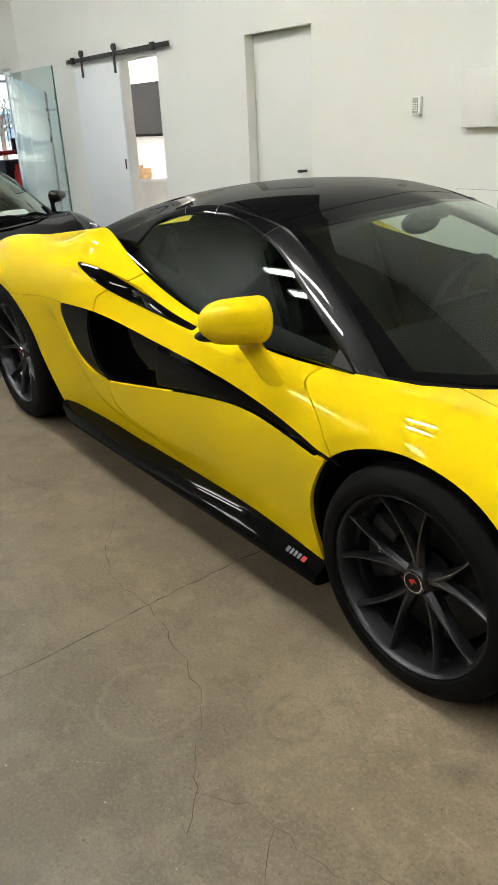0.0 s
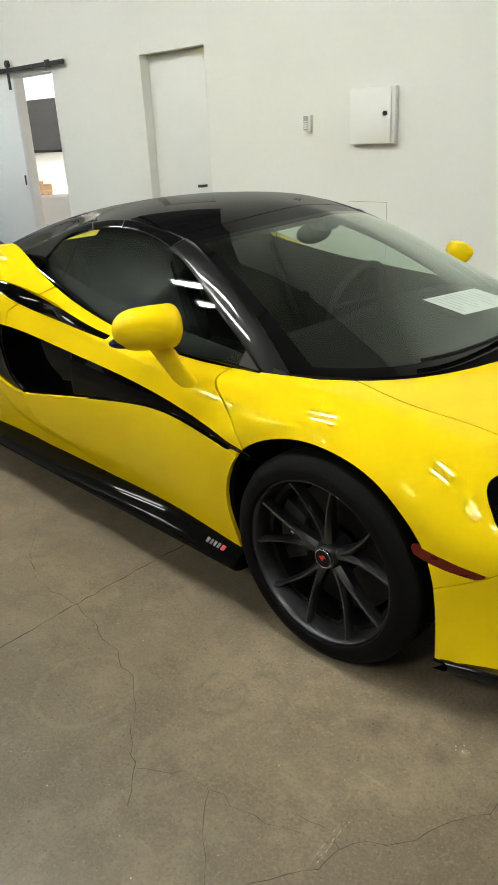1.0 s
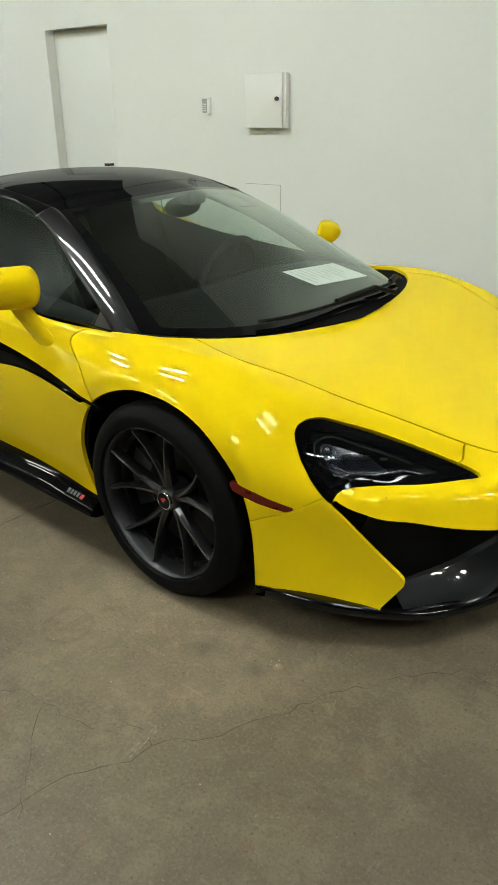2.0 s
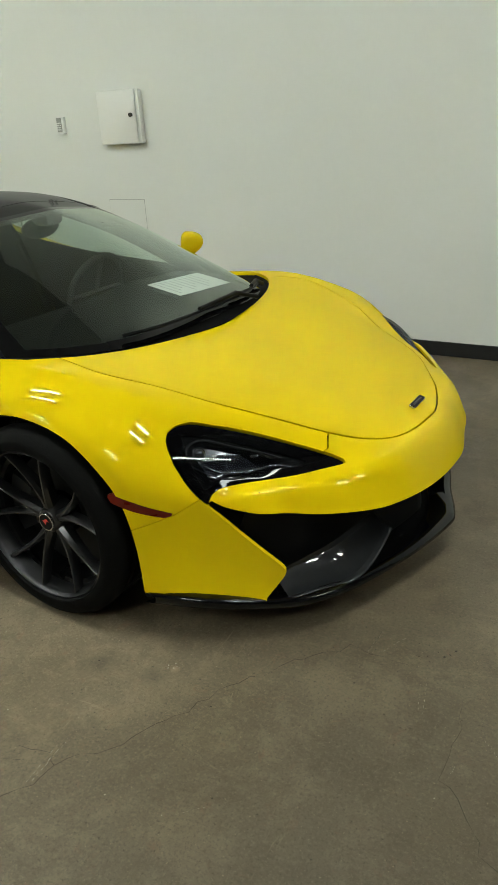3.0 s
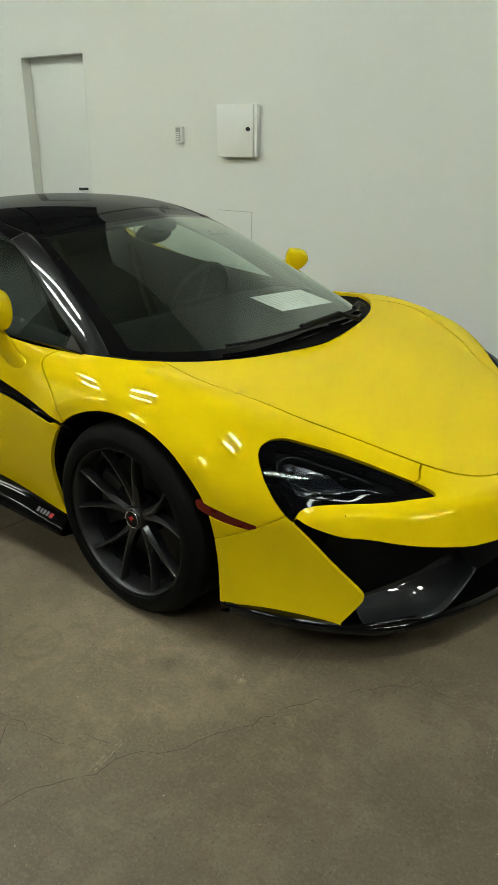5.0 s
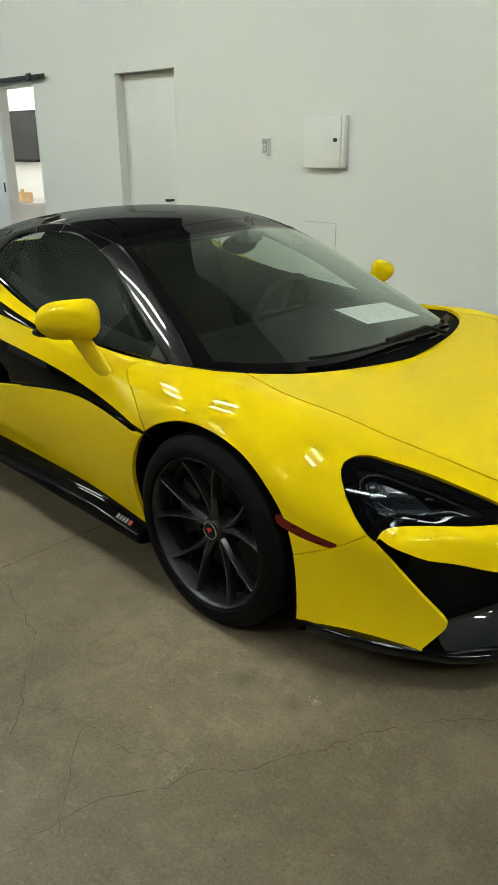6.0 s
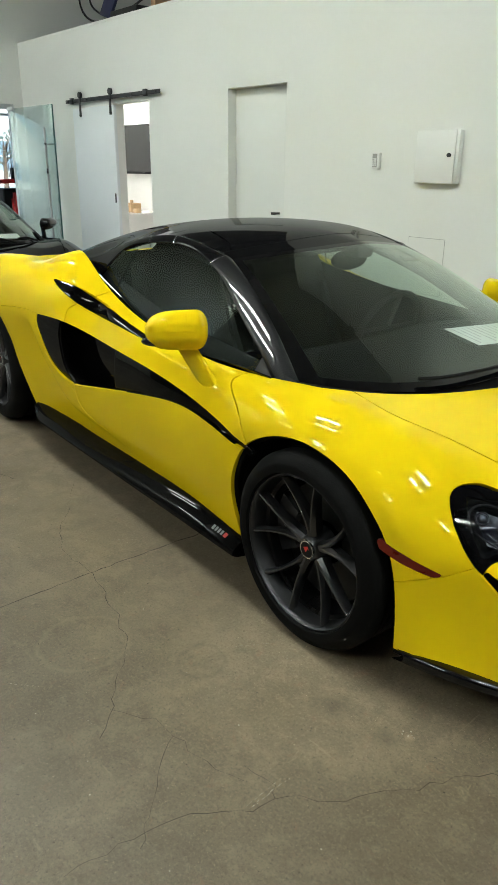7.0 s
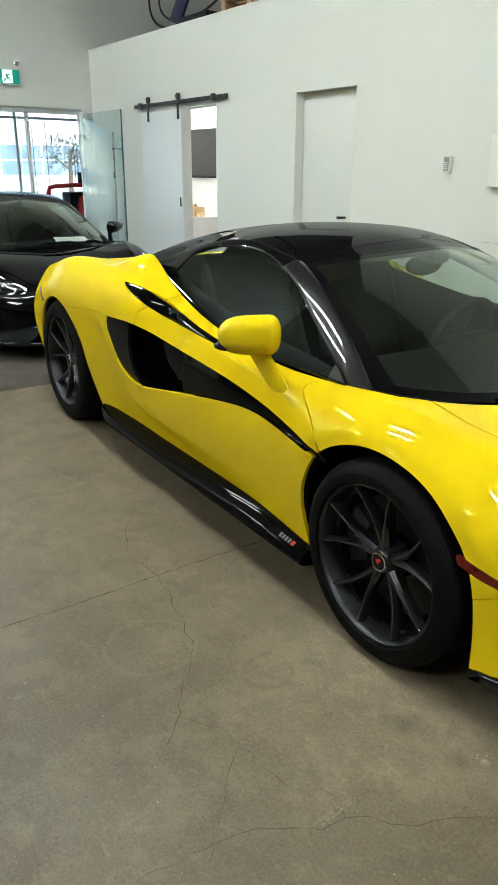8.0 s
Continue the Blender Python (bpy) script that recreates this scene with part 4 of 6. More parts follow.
def ironed(shell, like):
    """Lays a shell on the smooth quadric nearest to another one and domes it a little, as a moulded cover is."""
    base, axis = like[0].mean(0), normals(like).mean(0)
    axis = axis / np.linalg.norm(axis)
    across = np.cross(axis, (0.0, 0.0, 1.0))
    across = across / np.linalg.norm(across)
    upward = np.cross(axis, across)

    def terms(points):
        u, v = (points - base) @ across, (points - base) @ upward
        return np.stack([np.ones_like(u), u, v, u * u, u * v, v * v], 1)

    best = np.linalg.lstsq(terms(like[0]), (like[0] - base) @ axis, rcond=None)[0]
    dome = terms(shell[0])
    lift = dome @ best - (shell[0] - base) @ axis + 0.005 - 0.15 * dome[:, 3] - 1.6 * dome[:, 5]
    return shell[0] + lift[:, None] * axis, shell[1]


def flipped(shell):
    return shell[0] * (1, -1, 1), [f[::-1] for f in shell[1]]


def both(shell):
    """A shell and its mirror image, sewn along the middle."""
    points, faces = shell
    n = len(points)
    at = {k: (k if abs(points[k][1]) < 1e-6 else n + k) for k in range(n)}
    return np.concatenate([points, points * (1, -1, 1)]), faces + [[at[k] for k in f[::-1]] for f in faces]


def sew(name, shell, material, parent, label=""):
    used = sorted({k for f in shell[1] for k in f})
    back = {k: n for n, k in enumerate(used)}
    return mesh_object(name, shell[0][used], [[back[k] for k in f] for f in shell[1]], material, parent, label, True)


def away(outline):
    """Signed distance from a closed outline in two coordinates: below zero inside."""
    a = np.asarray(outline, float)
    b = np.roll(a, -1, 0)

    def f(p):
        p = np.asarray(p, float)[:, None]
        e = b - a
        t = np.clip(((p - a) * e).sum(-1) / np.maximum((e * e).sum(-1), 1e-12), 0, 1)
        far = np.sqrt((((a + t[..., None] * e) - p) ** 2).sum(-1)).min(1)
        cross = ((a[:, 1] > p[..., 1]) != (b[:, 1] > p[..., 1])) & (p[..., 0] < e[:, 0] * (p[..., 1] - a[:, 1]) / np.where(e[:, 1] == 0, 1e-12, e[:, 1]) + a[:, 0])
        return np.where(cross.sum(1) % 2 == 1, -far, far)

    return f


def curve(points, n=10):
    """A smooth line through the points, as an array."""
    p = np.asarray(points, float)
    k = np.r_[0, np.cumsum(np.linalg.norm(np.diff(p, axis=0), axis=1))]
    return spline(k, p)(np.linspace(0, k[-1], n * (len(p) - 1) + 1))


def side(outline):
    f = away(outline)
    return lambda p: f(np.stack([p[:, 0], p[:, 2]], -1))


def plan(outline):
    f = away(outline)
    return lambda p: f(np.stack([p[:, 0], np.abs(p[:, 1])], -1))


def join(*fields):
    return lambda p: np.min([f(p) for f in fields], 0)


def but(field, *others):
    """Inside the first region and outside all the others."""
    return lambda p: np.max([field(p)] + [-f(p) for f in others], 0)


def grown(field, by):
    return lambda p: field(p) - by


# outlines of the panels: side views are (x, z), plans are (x, half width)
COWL = curve([(0.125, 0.0), (0.12, 0.08), (0.09, 0.334), (0.026, 0.543), (-0.062, 0.674), (-0.15, 0.735)])
BELT = curve([(-0.15, 0.735), (-0.27, 0.748), (-0.515, 0.764), (-0.78, 0.772), (-1.12, 0.772), (-1.45, 0.745), (-1.68, 0.725), (-1.85, 0.70), (-2.06, 0.66)])
CABIN = np.concatenate([COWL, BELT[1:], [(-2.45, 0.52), (-2.45, -0.2), (0.125, -0.2)]])
HOOD_EDGE = curve([(-0.056, 0.68), (0.036, 0.703), (0.12, 0.708), (0.25, 0.66), (0.385, 0.592), (0.53, 0.512), (0.728, 0.430), (0.828, 0.352), (0.89, 0.268), (0.922, 0.118), (0.928, 0.0)])
HOOD = np.concatenate([HOOD_EDGE, [(0.928, -0.2), (-0.3, -0.2), (-0.3, 0.60)]])
ARCH_FRONT = np.concatenate([curve([(-0.325, 0.16), (-0.348, 0.24), (-0.374, 0.34), (-0.362, 0.45), (-0.31, 0.555), (-0.18, 0.640), (-0.04, 0.672), (0.06, 0.664), (0.18, 0.621), (0.27, 0.55), (0.33, 0.465), (0.355, 0.36), (0.365, 0.25), (0.367, 0.10)]), [(0.367, -0.1), (-0.325, -0.1)]])
ARCH_REAR = np.concatenate([curve([(-2.20, 0.18), (-2.29, 0.42), (-2.39, 0.60), (-2.52, 0.70), (-2.67, 0.73), (-2.83, 0.69), (-2.96, 0.59), (-3.06, 0.42), (-3.08, 0.2)]), [(-3.08, -0.1), (-2.2, -0.1)]])
INTAKE_TOP = curve([(-1.945, 0.738), (-1.712, 0.742), (-1.351, 0.713), (-0.897, 0.672), (-0.62, 0.636), (-0.40, 0.599), (-0.25, 0.568)])
INTAKE_LOW = curve([(-0.25, 0.545), (-0.40, 0.567), (-0.52, 0.582), (-0.70, 0.595), (-0.872, 0.582), (-1.342, 0.503), (-1.60, 0.455)])
INTAKE = np.concatenate([INTAKE_TOP, INTAKE_LOW, curve([(-1.63, 0.453), (-1.72, 0.456), (-1.80, 0.478), (-1.885, 0.550), (-1.935, 0.635), (-1.96, 0.705), (-1.952, 0.732)])])
CREASE = np.concatenate([[(-0.2, 1.0), (-0.2, 0.1), (-1.0, 0.1)], curve([(-1.10, 0.22), (-1.276, 0.287), (-1.526, 0.312), (-1.637, 0.333), (-1.776, 0.376), (-1.86, 0.458), (-1.94, 0.54), (-2.03, 0.70)]), [(-2.1, 1.0)]])
FIN_EDGE = curve([(-1.705, 0.80), (-1.716, 0.739), (-1.733, 0.689), (-1.732, 0.600), (-1.708, 0.514), (-1.634, 0.458), (-1.60, 0.43)])
FIN = np.concatenate([FIN_EDGE, [(-2.2, 0.43), (-2.2, 0.80)]])
SLOT = np.concatenate([curve([(-1.87, 0.91), (-1.666, 0.892), (-1.523, 0.864), (-1.359, 0.829), (-1.215, 0.804), (-1.03, 0.777)]), curve([(-1.03, 0.770), (-1.223, 0.788), (-1.406, 0.806), (-1.655, 0.843), (-1.87, 0.905)])])
DOOR_FRONT = curve([(-0.50, 0.80), (-0.478, 0.74), (-0.422, 0.703), (-0.331, 0.643), (-0.285, 0.584), (-0.27, 0.55)])
DOOR = np.concatenate([DOOR_FRONT, [(-0.2, 0.4), (-0.2, 0.1), (-1.0, 0.1)], curve([(-1.10, 0.19), (-1.2, 0.245), (-1.36, 0.292), (-1.526, 0.320), (-1.61, 0.36), (-1.63, 0.405), (-1.631, 0.448)]), [(-1.70, 0.60), (-1.66, 0.80), (-1.53, 0.869), (-1.56, 0.93), (-1.45, 1.0), (-0.6, 1.0)]])
LAMP = np.concatenate([[(0.540, 0.449), (0.518, 0.470), (0.480, 0.511), (0.441, 0.555), (0.411, 0.597), (0.398, 0.618), (0.394, 0.632), (0.400, 0.640), (0.416, 0.639)], curve([(0.430, 0.634), (0.454, 0.624), (0.520, 0.601), (0.60, 0.577), (0.674, 0.554), (0.749, 0.527), (0.812, 0.503)]), curve([(0.812, 0.500), (0.769, 0.498), (0.714, 0.494), (0.664, 0.493), (0.622, 0.492), (0.59, 0.4915), (0.567, 0.4905)]), [(0.553, 0.488), (0.546, 0.481), (0.5435, 0.472)]])
POD = curve([(0.468, 0.553), (0.446, 0.575), (0.440, 0.592), (0.460, 0.597), (0.522, 0.578), (0.592, 0.555), (0.660, 0.532), (0.672, 0.521), (0.650, 0.514), (0.609, 0.511), (0.564, 0.514), (0.522, 0.526), (0.490, 0.540), (0.468, 0.553)])
MOUTH = np.concatenate([[(0.540, 0.451), (0.5432, 0.4735)], curve([(0.546, 0.466), (0.569, 0.453), (0.599, 0.443), (0.644, 0.4325), (0.694, 0.4225), (0.78, 0.404), (0.86, 0.390), (0.95, 0.377), (1.0, 0.371), (1.2, 0.35)]), [(1.2, 0.0), (0.685, 0.0), (0.688, 0.165), (0.728, 0.228), (0.737, 0.245), (0.736, 0.262)], curve([(0.722, 0.276), (0.680, 0.312), (0.639, 0.349), (0.579, 0.410), (0.540, 0.451)])])
BUMPER = np.array([(0.728, 0.66), (0.728, 0.562), (0.752, 0.532), (0.72, 0.512), (0.58, 0.508), (0.530, 0.476), (0.515, 0.467), (0.456, 0.426), (0.34, 0.38), (0.2, 0.36), (0.2, 0.0), (1.3, 0.0), (1.3, 0.66)])
MARKER = np.array([(0.29, 0.497), (0.325, 0.486), (0.371, 0.473), (0.415, 0.453), (0.461, 0.430), (0.450, 0.422), (0.436, 0.418), (0.391, 0.434), (0.335, 0.452), (0.29, 0.468)])
TAIL_MARKER = np.array([(-3.03, 0.742), (-2.995, 0.727), (-2.89, 0.682), (-2.895, 0.668), (-3.0, 0.705), (-3.04, 0.722)])
QUARTER_LOW = np.array([(-2.70, 0.700), (-2.50, 0.704), (-2.357, 0.716), (-2.206, 0.733), (-2.068, 0.743), (-1.972, 0.741), (-1.90, 0.736), (-1.90, 0.55), (-1.62, 0.40), (-1.62, 0.05), (-2.70, 0.05)])


def side_glass_w(z):
    """Half width of the door glass at height z."""
    return 0.755 - 0.47 * (z - 0.74) + 0.10 * (z - 0.74) * (1.11 - z)


WINDOW_EDGE = [(-0.36, 0.745), (-0.42, 0.785), (-0.602, 0.886), (-0.772, 0.986), (-0.945, 1.062), (-1.09, 1.098), (-1.26, 1.106), (-1.46, 1.092), (-1.635, 1.045), (-1.715, 0.970), (-1.80, 0.902), (-1.95, 0.93)]


def wheel(car, at, radius, rim_r, width, out, name_label):
    """A wheel with its outer face towards out (-1: right)."""
    w = thing("wheel", "", "")
    w.parent = car
    w.location = at
    tagged(w, name_label)
    o = out
    tread, wall = radius, radius - 0.022
    half = width / 2
    prof = [(rim_r - 0.004, o * (half - 0.030)), (rim_r + 0.006, o * (half - 0.004)), (rim_r + 0.03, o * half), (wall - 0.01, o * (half - 0.004)), (wall + 0.010, o * (half - 0.016)), (tread, o * (half - 0.040))]
    for g in (0.5, 0.0, -0.5):
        c = o * (half - 0.04) * g
        prof += [(tread, c + o * 0.008), (tread - 0.008, c + o * 0.005), (tread - 0.008, c - o * 0.005), (tread, c - o * 0.008)]
    prof += [(tread, -o * (half - 0.04)), (wall, -o * (half - 0.012)), (rim_r + 0.02, -o * half), (rim_r, -o * (half - 0.02))]
    lathe("tyre", prof, RUBBER, w, seg=96, label="black low-profile tyre", sharp=50)
    face = o * (half - 0.014)
    lathe("rim_lip", [(rim_r + 0.004, face), (rim_r - 0.003, face + o * 0.003), (rim_r - 0.007, face - o * 0.002), (rim_r - 0.010, face - o * 0.014), (rim_r - 0.017, face - o * 0.056)], LIP, w, seg=96, label="graphite grey rim lip")
    lathe("rim", [(rim_r - 0.017, face - o * 0.056), (rim_r - 0.030, face - o * 0.060), (rim_r - 0.036, face - o * 0.075), (rim_r - 0.036, -o * half)], BARREL, w, seg=96, label="graphite grey rim barrel")
    hub = face - o * 0.040
    lathe("hub", [(0, hub + o * 0.004), (0.033, hub + o * 0.004), (0.039, hub - o * 0.002), (0.046, hub - o * 0.022), (0.056, hub - o * 0.07)], RIM, w, seg=40)
    cap = lathe("centre_cap", [(0, hub + o * 0.010), (0.026, hub + o * 0.010), (0.029, hub + o * 0.007), (0.029, hub + o * 0.004)], SATIN_BLACK, w, seg=32, label="black centre cap")
    lathe("ring", [(0.026, hub + o * 0.0105), (0.029, hub + o * 0.0105), (0.0305, hub + o * 0.008), (0.0305, hub + o * 0.004)], CHROME, cap, seg=32, label="thin bright ring")
    bm = bmesh.new()
    y = hub + o * 0.0108
    vs = [bm.verts.new(p) for p in ((-0.014, y, 0.004), (0.004, y, 0.013), (0.014, y, 0.002), (0.004, y, 0.004), (-0.002, y, -0.010))]
    bm.faces.new(vs)
    part("emblem", bm, RED, cap, "small plain red shape")
    for k in range(10):
        pair, hand = divmod(k, 2)
        mid = math.radians(72 * pair + 24.7)
        s = 1 if hand else -1
        bm, rings = bmesh.new(), []
        for t in np.linspace(0, 1, 13):
            r = 0.036 + t * (rim_r - 0.048)
            a = mid + s * math.radians(3.0 + 14.8 * t**0.8)
            y = hub - o * 0.006 + o * (0.040 - 0.002) * t**1.4
            wid = 0.0075 + 0.0095 * (1 - t) ** 2.2 + 0.012 * max(0, t - 0.85)
            deep = 0.044 - 0.014 * t
            er, et = Vector((math.cos(a), 0, math.sin(a))), Vector((-math.sin(a), 0, math.cos(a)))
            c = er * r + Vector((0, y, 0))
            n = Vector((0, o, 0))
            rings.append([bm.verts.new(c + et * wid * 0.30 + n * 0.001), bm.verts.new(c + et * wid - n * 0.011), bm.verts.new(c + et * wid * 0.8 - n * deep), bm.verts.new(c - et * wid * 0.8 - n * deep), bm.verts.new(c - et * wid - n * 0.011), bm.verts.new(c - et * wid * 0.30 + n * 0.001)])
        for a, b in zip(rings, rings[1:]):
            for i in range(6):
                bm.faces.new((a[i], a[(i + 1) % 6], b[(i + 1) % 6], b[i]))
        bm.faces.new(rings[0]), bm.faces.new(rings[-1])
        part("spoke", bm, RIM, w, "", 35)
    disc_r = rim_r * 0.78
    lathe("brake_disc", [(0.07, hub - o * 0.075), (disc_r, hub - o * 0.075), (disc_r, hub - o * 0.105), (0.07, hub - o * 0.105)], DISC, w, seg=64, label="steel brake disc", closed=True)
    bm = bmesh.new()
    for a0 in np.linspace(150, 210, 7)[:-1]:
        q = []
        for r in (disc_r * 0.66, disc_r + 0.018):
            for aa in (a0, a0 + 10):
                for yy in (hub - o * 0.050, hub - o * 0.115):
                    q.append(bm.verts.new((r * math.cos(radians(aa)), yy, r * math.sin(radians(aa)))))
        for f in ((0, 1, 3, 2), (4, 6, 7, 5), (0, 4, 5, 1), (2, 3, 7, 6), (0, 2, 6, 4), (1, 5, 7, 3)):
            bm.faces.new([q[i] for i in f])
    bmesh.ops.remove_doubles(bm, verts=bm.verts[:], dist=1e-5)
    caliper = part("caliper", bm, CALIPER, w, "black brake caliper", 30)
    bm = bmesh.new()
    for k, h in enumerate((0.010, 0.007, 0.010, 0.010, 0.007, 0.010)):
        aa = radians(168 + k * 4.4)
        r = disc_r * 0.86
        m = Matrix.Translation((r * math.cos(aa), hub - o * 0.049, r * math.sin(aa))) @ Matrix.Rotation(-aa, 4, "Y")
        box(bm, -h * 0.7, h * 0.7, -0.0008, 0.0008, -0.003, 0.003, m)
    part("mark", bm, WHITE_INK, caliper, "white bars of unreadable writing")
    return w


def lofted(name, lines, material, parent, label="", sharp=None):
    """A smooth skin over a row of lines with equal numbers of points."""
    return sew(name, shell_of(np.array(lines)), material, parent, label)


def ribbon(name, line, out_v, width, thick, material, parent, label="", taper=None):
    """A flat strip along a line: out_v is its width direction at each point."""
    bm, rings = bmesh.new(), []
    for k, (p, q) in enumerate(zip(line, out_v)):
        p, q = Vector(p), Vector(q)
        f = taper[k] if taper is not None else 1.0
        a = Vector(line[min(k + 1, len(line) - 1)]) - Vector(line[max(k - 1, 0)])
        n = a.cross(q).normalized() * thick * f
        rings.append([bm.verts.new(p - n), bm.verts.new(p + q * width * f - n * 0.6), bm.verts.new(p + q * width * f + n * 0.6), bm.verts.new(p + n)])
    for a, b in zip(rings, rings[1:]):
        for i in range(4):
            bm.faces.new((a[i], a[(i + 1) % 4], b[(i + 1) % 4], b[i]))
    bm.faces.new(rings[0]), bm.faces.new(rings[-1])
    return part(name, bm, material, parent, label, 35)


def solid(name, outline, y0, y1, material, parent, label="", bevel=0.0):
    """A slab from a side-view outline (x, z), between y0 and y1."""
    bm = bmesh.new()
    a = [bm.verts.new((x, y0, z)) for x, z in outline]
    b = [bm.verts.new((x, y1, z)) for x, z in outline]
    bm.faces.new(a), bm.faces.new(b[::-1])
    for k in range(len(a)):
        bm.faces.new((a[k], b[k], b[(k + 1) % len(a)], a[(k + 1) % len(a)]))
    if bevel:
        bmesh.ops.bevel(bm, geom=[e for e in bm.edges], offset=bevel, segments=2, affect="EDGES")
    return part(name, bm, material, parent, label, 35)


def slab(name, outline, z0, z1, material, parent, label="", bevel=0.0):
    """A slab from a plan outline (x, y), between z0 and z1."""
    bm = bmesh.new()
    a = [bm.verts.new((x, y, z0)) for x, y in outline]
    b = [bm.verts.new((x, y, z1)) for x, y in outline]
    bm.faces.new(a), bm.faces.new(b[::-1])
    for k in range(len(a)):
        bm.faces.new((a[k], b[k], b[(k + 1) % len(a)], a[(k + 1) % len(a)]))
    if bevel:
        bmesh.ops.bevel(bm, geom=[e for e in bm.edges], offset=bevel, segments=2, affect="EDGES")
    return part(name, bm, material, parent, label, 35)


SCREEN_BASE_X = lambda w: 0.075 - 0.368 * (np.abs(w) / 0.70) ** 5.0
HEADER_X = lambda w: -0.70 - 0.20 * (np.abs(w) / 0.53) ** 1.35


def windscreen_grid(n=26, m=41):
    b = np.linspace(-1, 1, m)
    base = np.stack([SCREEN_BASE_X(0.70 * b), 0.70 * b, 0.753 - 0.001 * b**2], -1)
    head = np.stack([HEADER_X(0.53 * b), 0.53 * b, 1.132 - 0.058 * np.abs(b) ** 1.35], -1)
    a = np.linspace(0, 1, n)[:, None, None]
    # the foot of the glass curls forward to the hood; the rest keeps a gentler bow
    bow = 0.062 - 0.355 * np.abs(b) ** 1.5
    curl = np.stack([base[:, 0] - bow, 0 * b, 0 * b], -1)
    base[:, 0] = bow
    bulge = (np.array([0.01, 0, 0.028]) + np.array([0.004, 0, 0.020]) * (1 - b**2)[:, None]) * (4 * a * (1 - a))
    return base * (1 - a) + head * a + bulge + curl * (1 - a) ** 3


ROOF_LINE = curve([(-0.70, 1.132), (-0.90, 1.162), (-1.15, 1.180), (-1.35, 1.182), (-1.60, 1.168), (-1.90, 1.125), (-2.2, 1.052), (-2.45, 0.975)], 8)
RAIL_LINE = [(-0.90, 0.53, 1.074), (-1.05, 0.53, 1.108), (-1.25, 0.535, 1.135), (-1.48, 0.550, 1.118), (-1.70, 0.580, 1.065), (-1.90, 0.615, 1.005), (-2.10, 0.645, 0.968), (-2.22, 0.65, 0.955)]


def roof_grid(x0=0.0, x1=1.0, n=40, m=31):
    """The roof and the fairing behind it, from the windscreen's header back."""
    k = np.linspace(0, 1, 8)
    edge = spline(np.linspace(0, 1, len(RAIL_LINE)), np.array(RAIL_LINE))
    mid = spline(np.linspace(0, 1, len(ROOF_LINE)), ROOF_LINE)
    t = np.linspace(x0, x1, n)
    e, c = edge(t), mid(t)
    b = np.linspace(-1, 1, m)
    s = np.abs(b)[None] ** (1.35 + 0.65 * smooth(t / 0.25))[:, None]
    r = np.abs(b)[None] ** (1.35 + 0.95 * smooth(t / 0.25) + 1.7 * smooth((t - 0.45) / 0.3))[:, None]
    x = c[:, :1] * (1 - s) + e[:, :1] * s
    z = c[:, 1:] * (1 - r) + e[:, 2:] * r
    return np.stack([x, e[:, 1:2] * b[None], z], -1)


card_top = lambda x: float(np.interp(x, [-2.0, -1.7, -1.45, -1.15, -0.78, -0.5, -0.25], [0.96, 0.94, 0.892, 0.842, 0.808, 0.785, 0.755]))


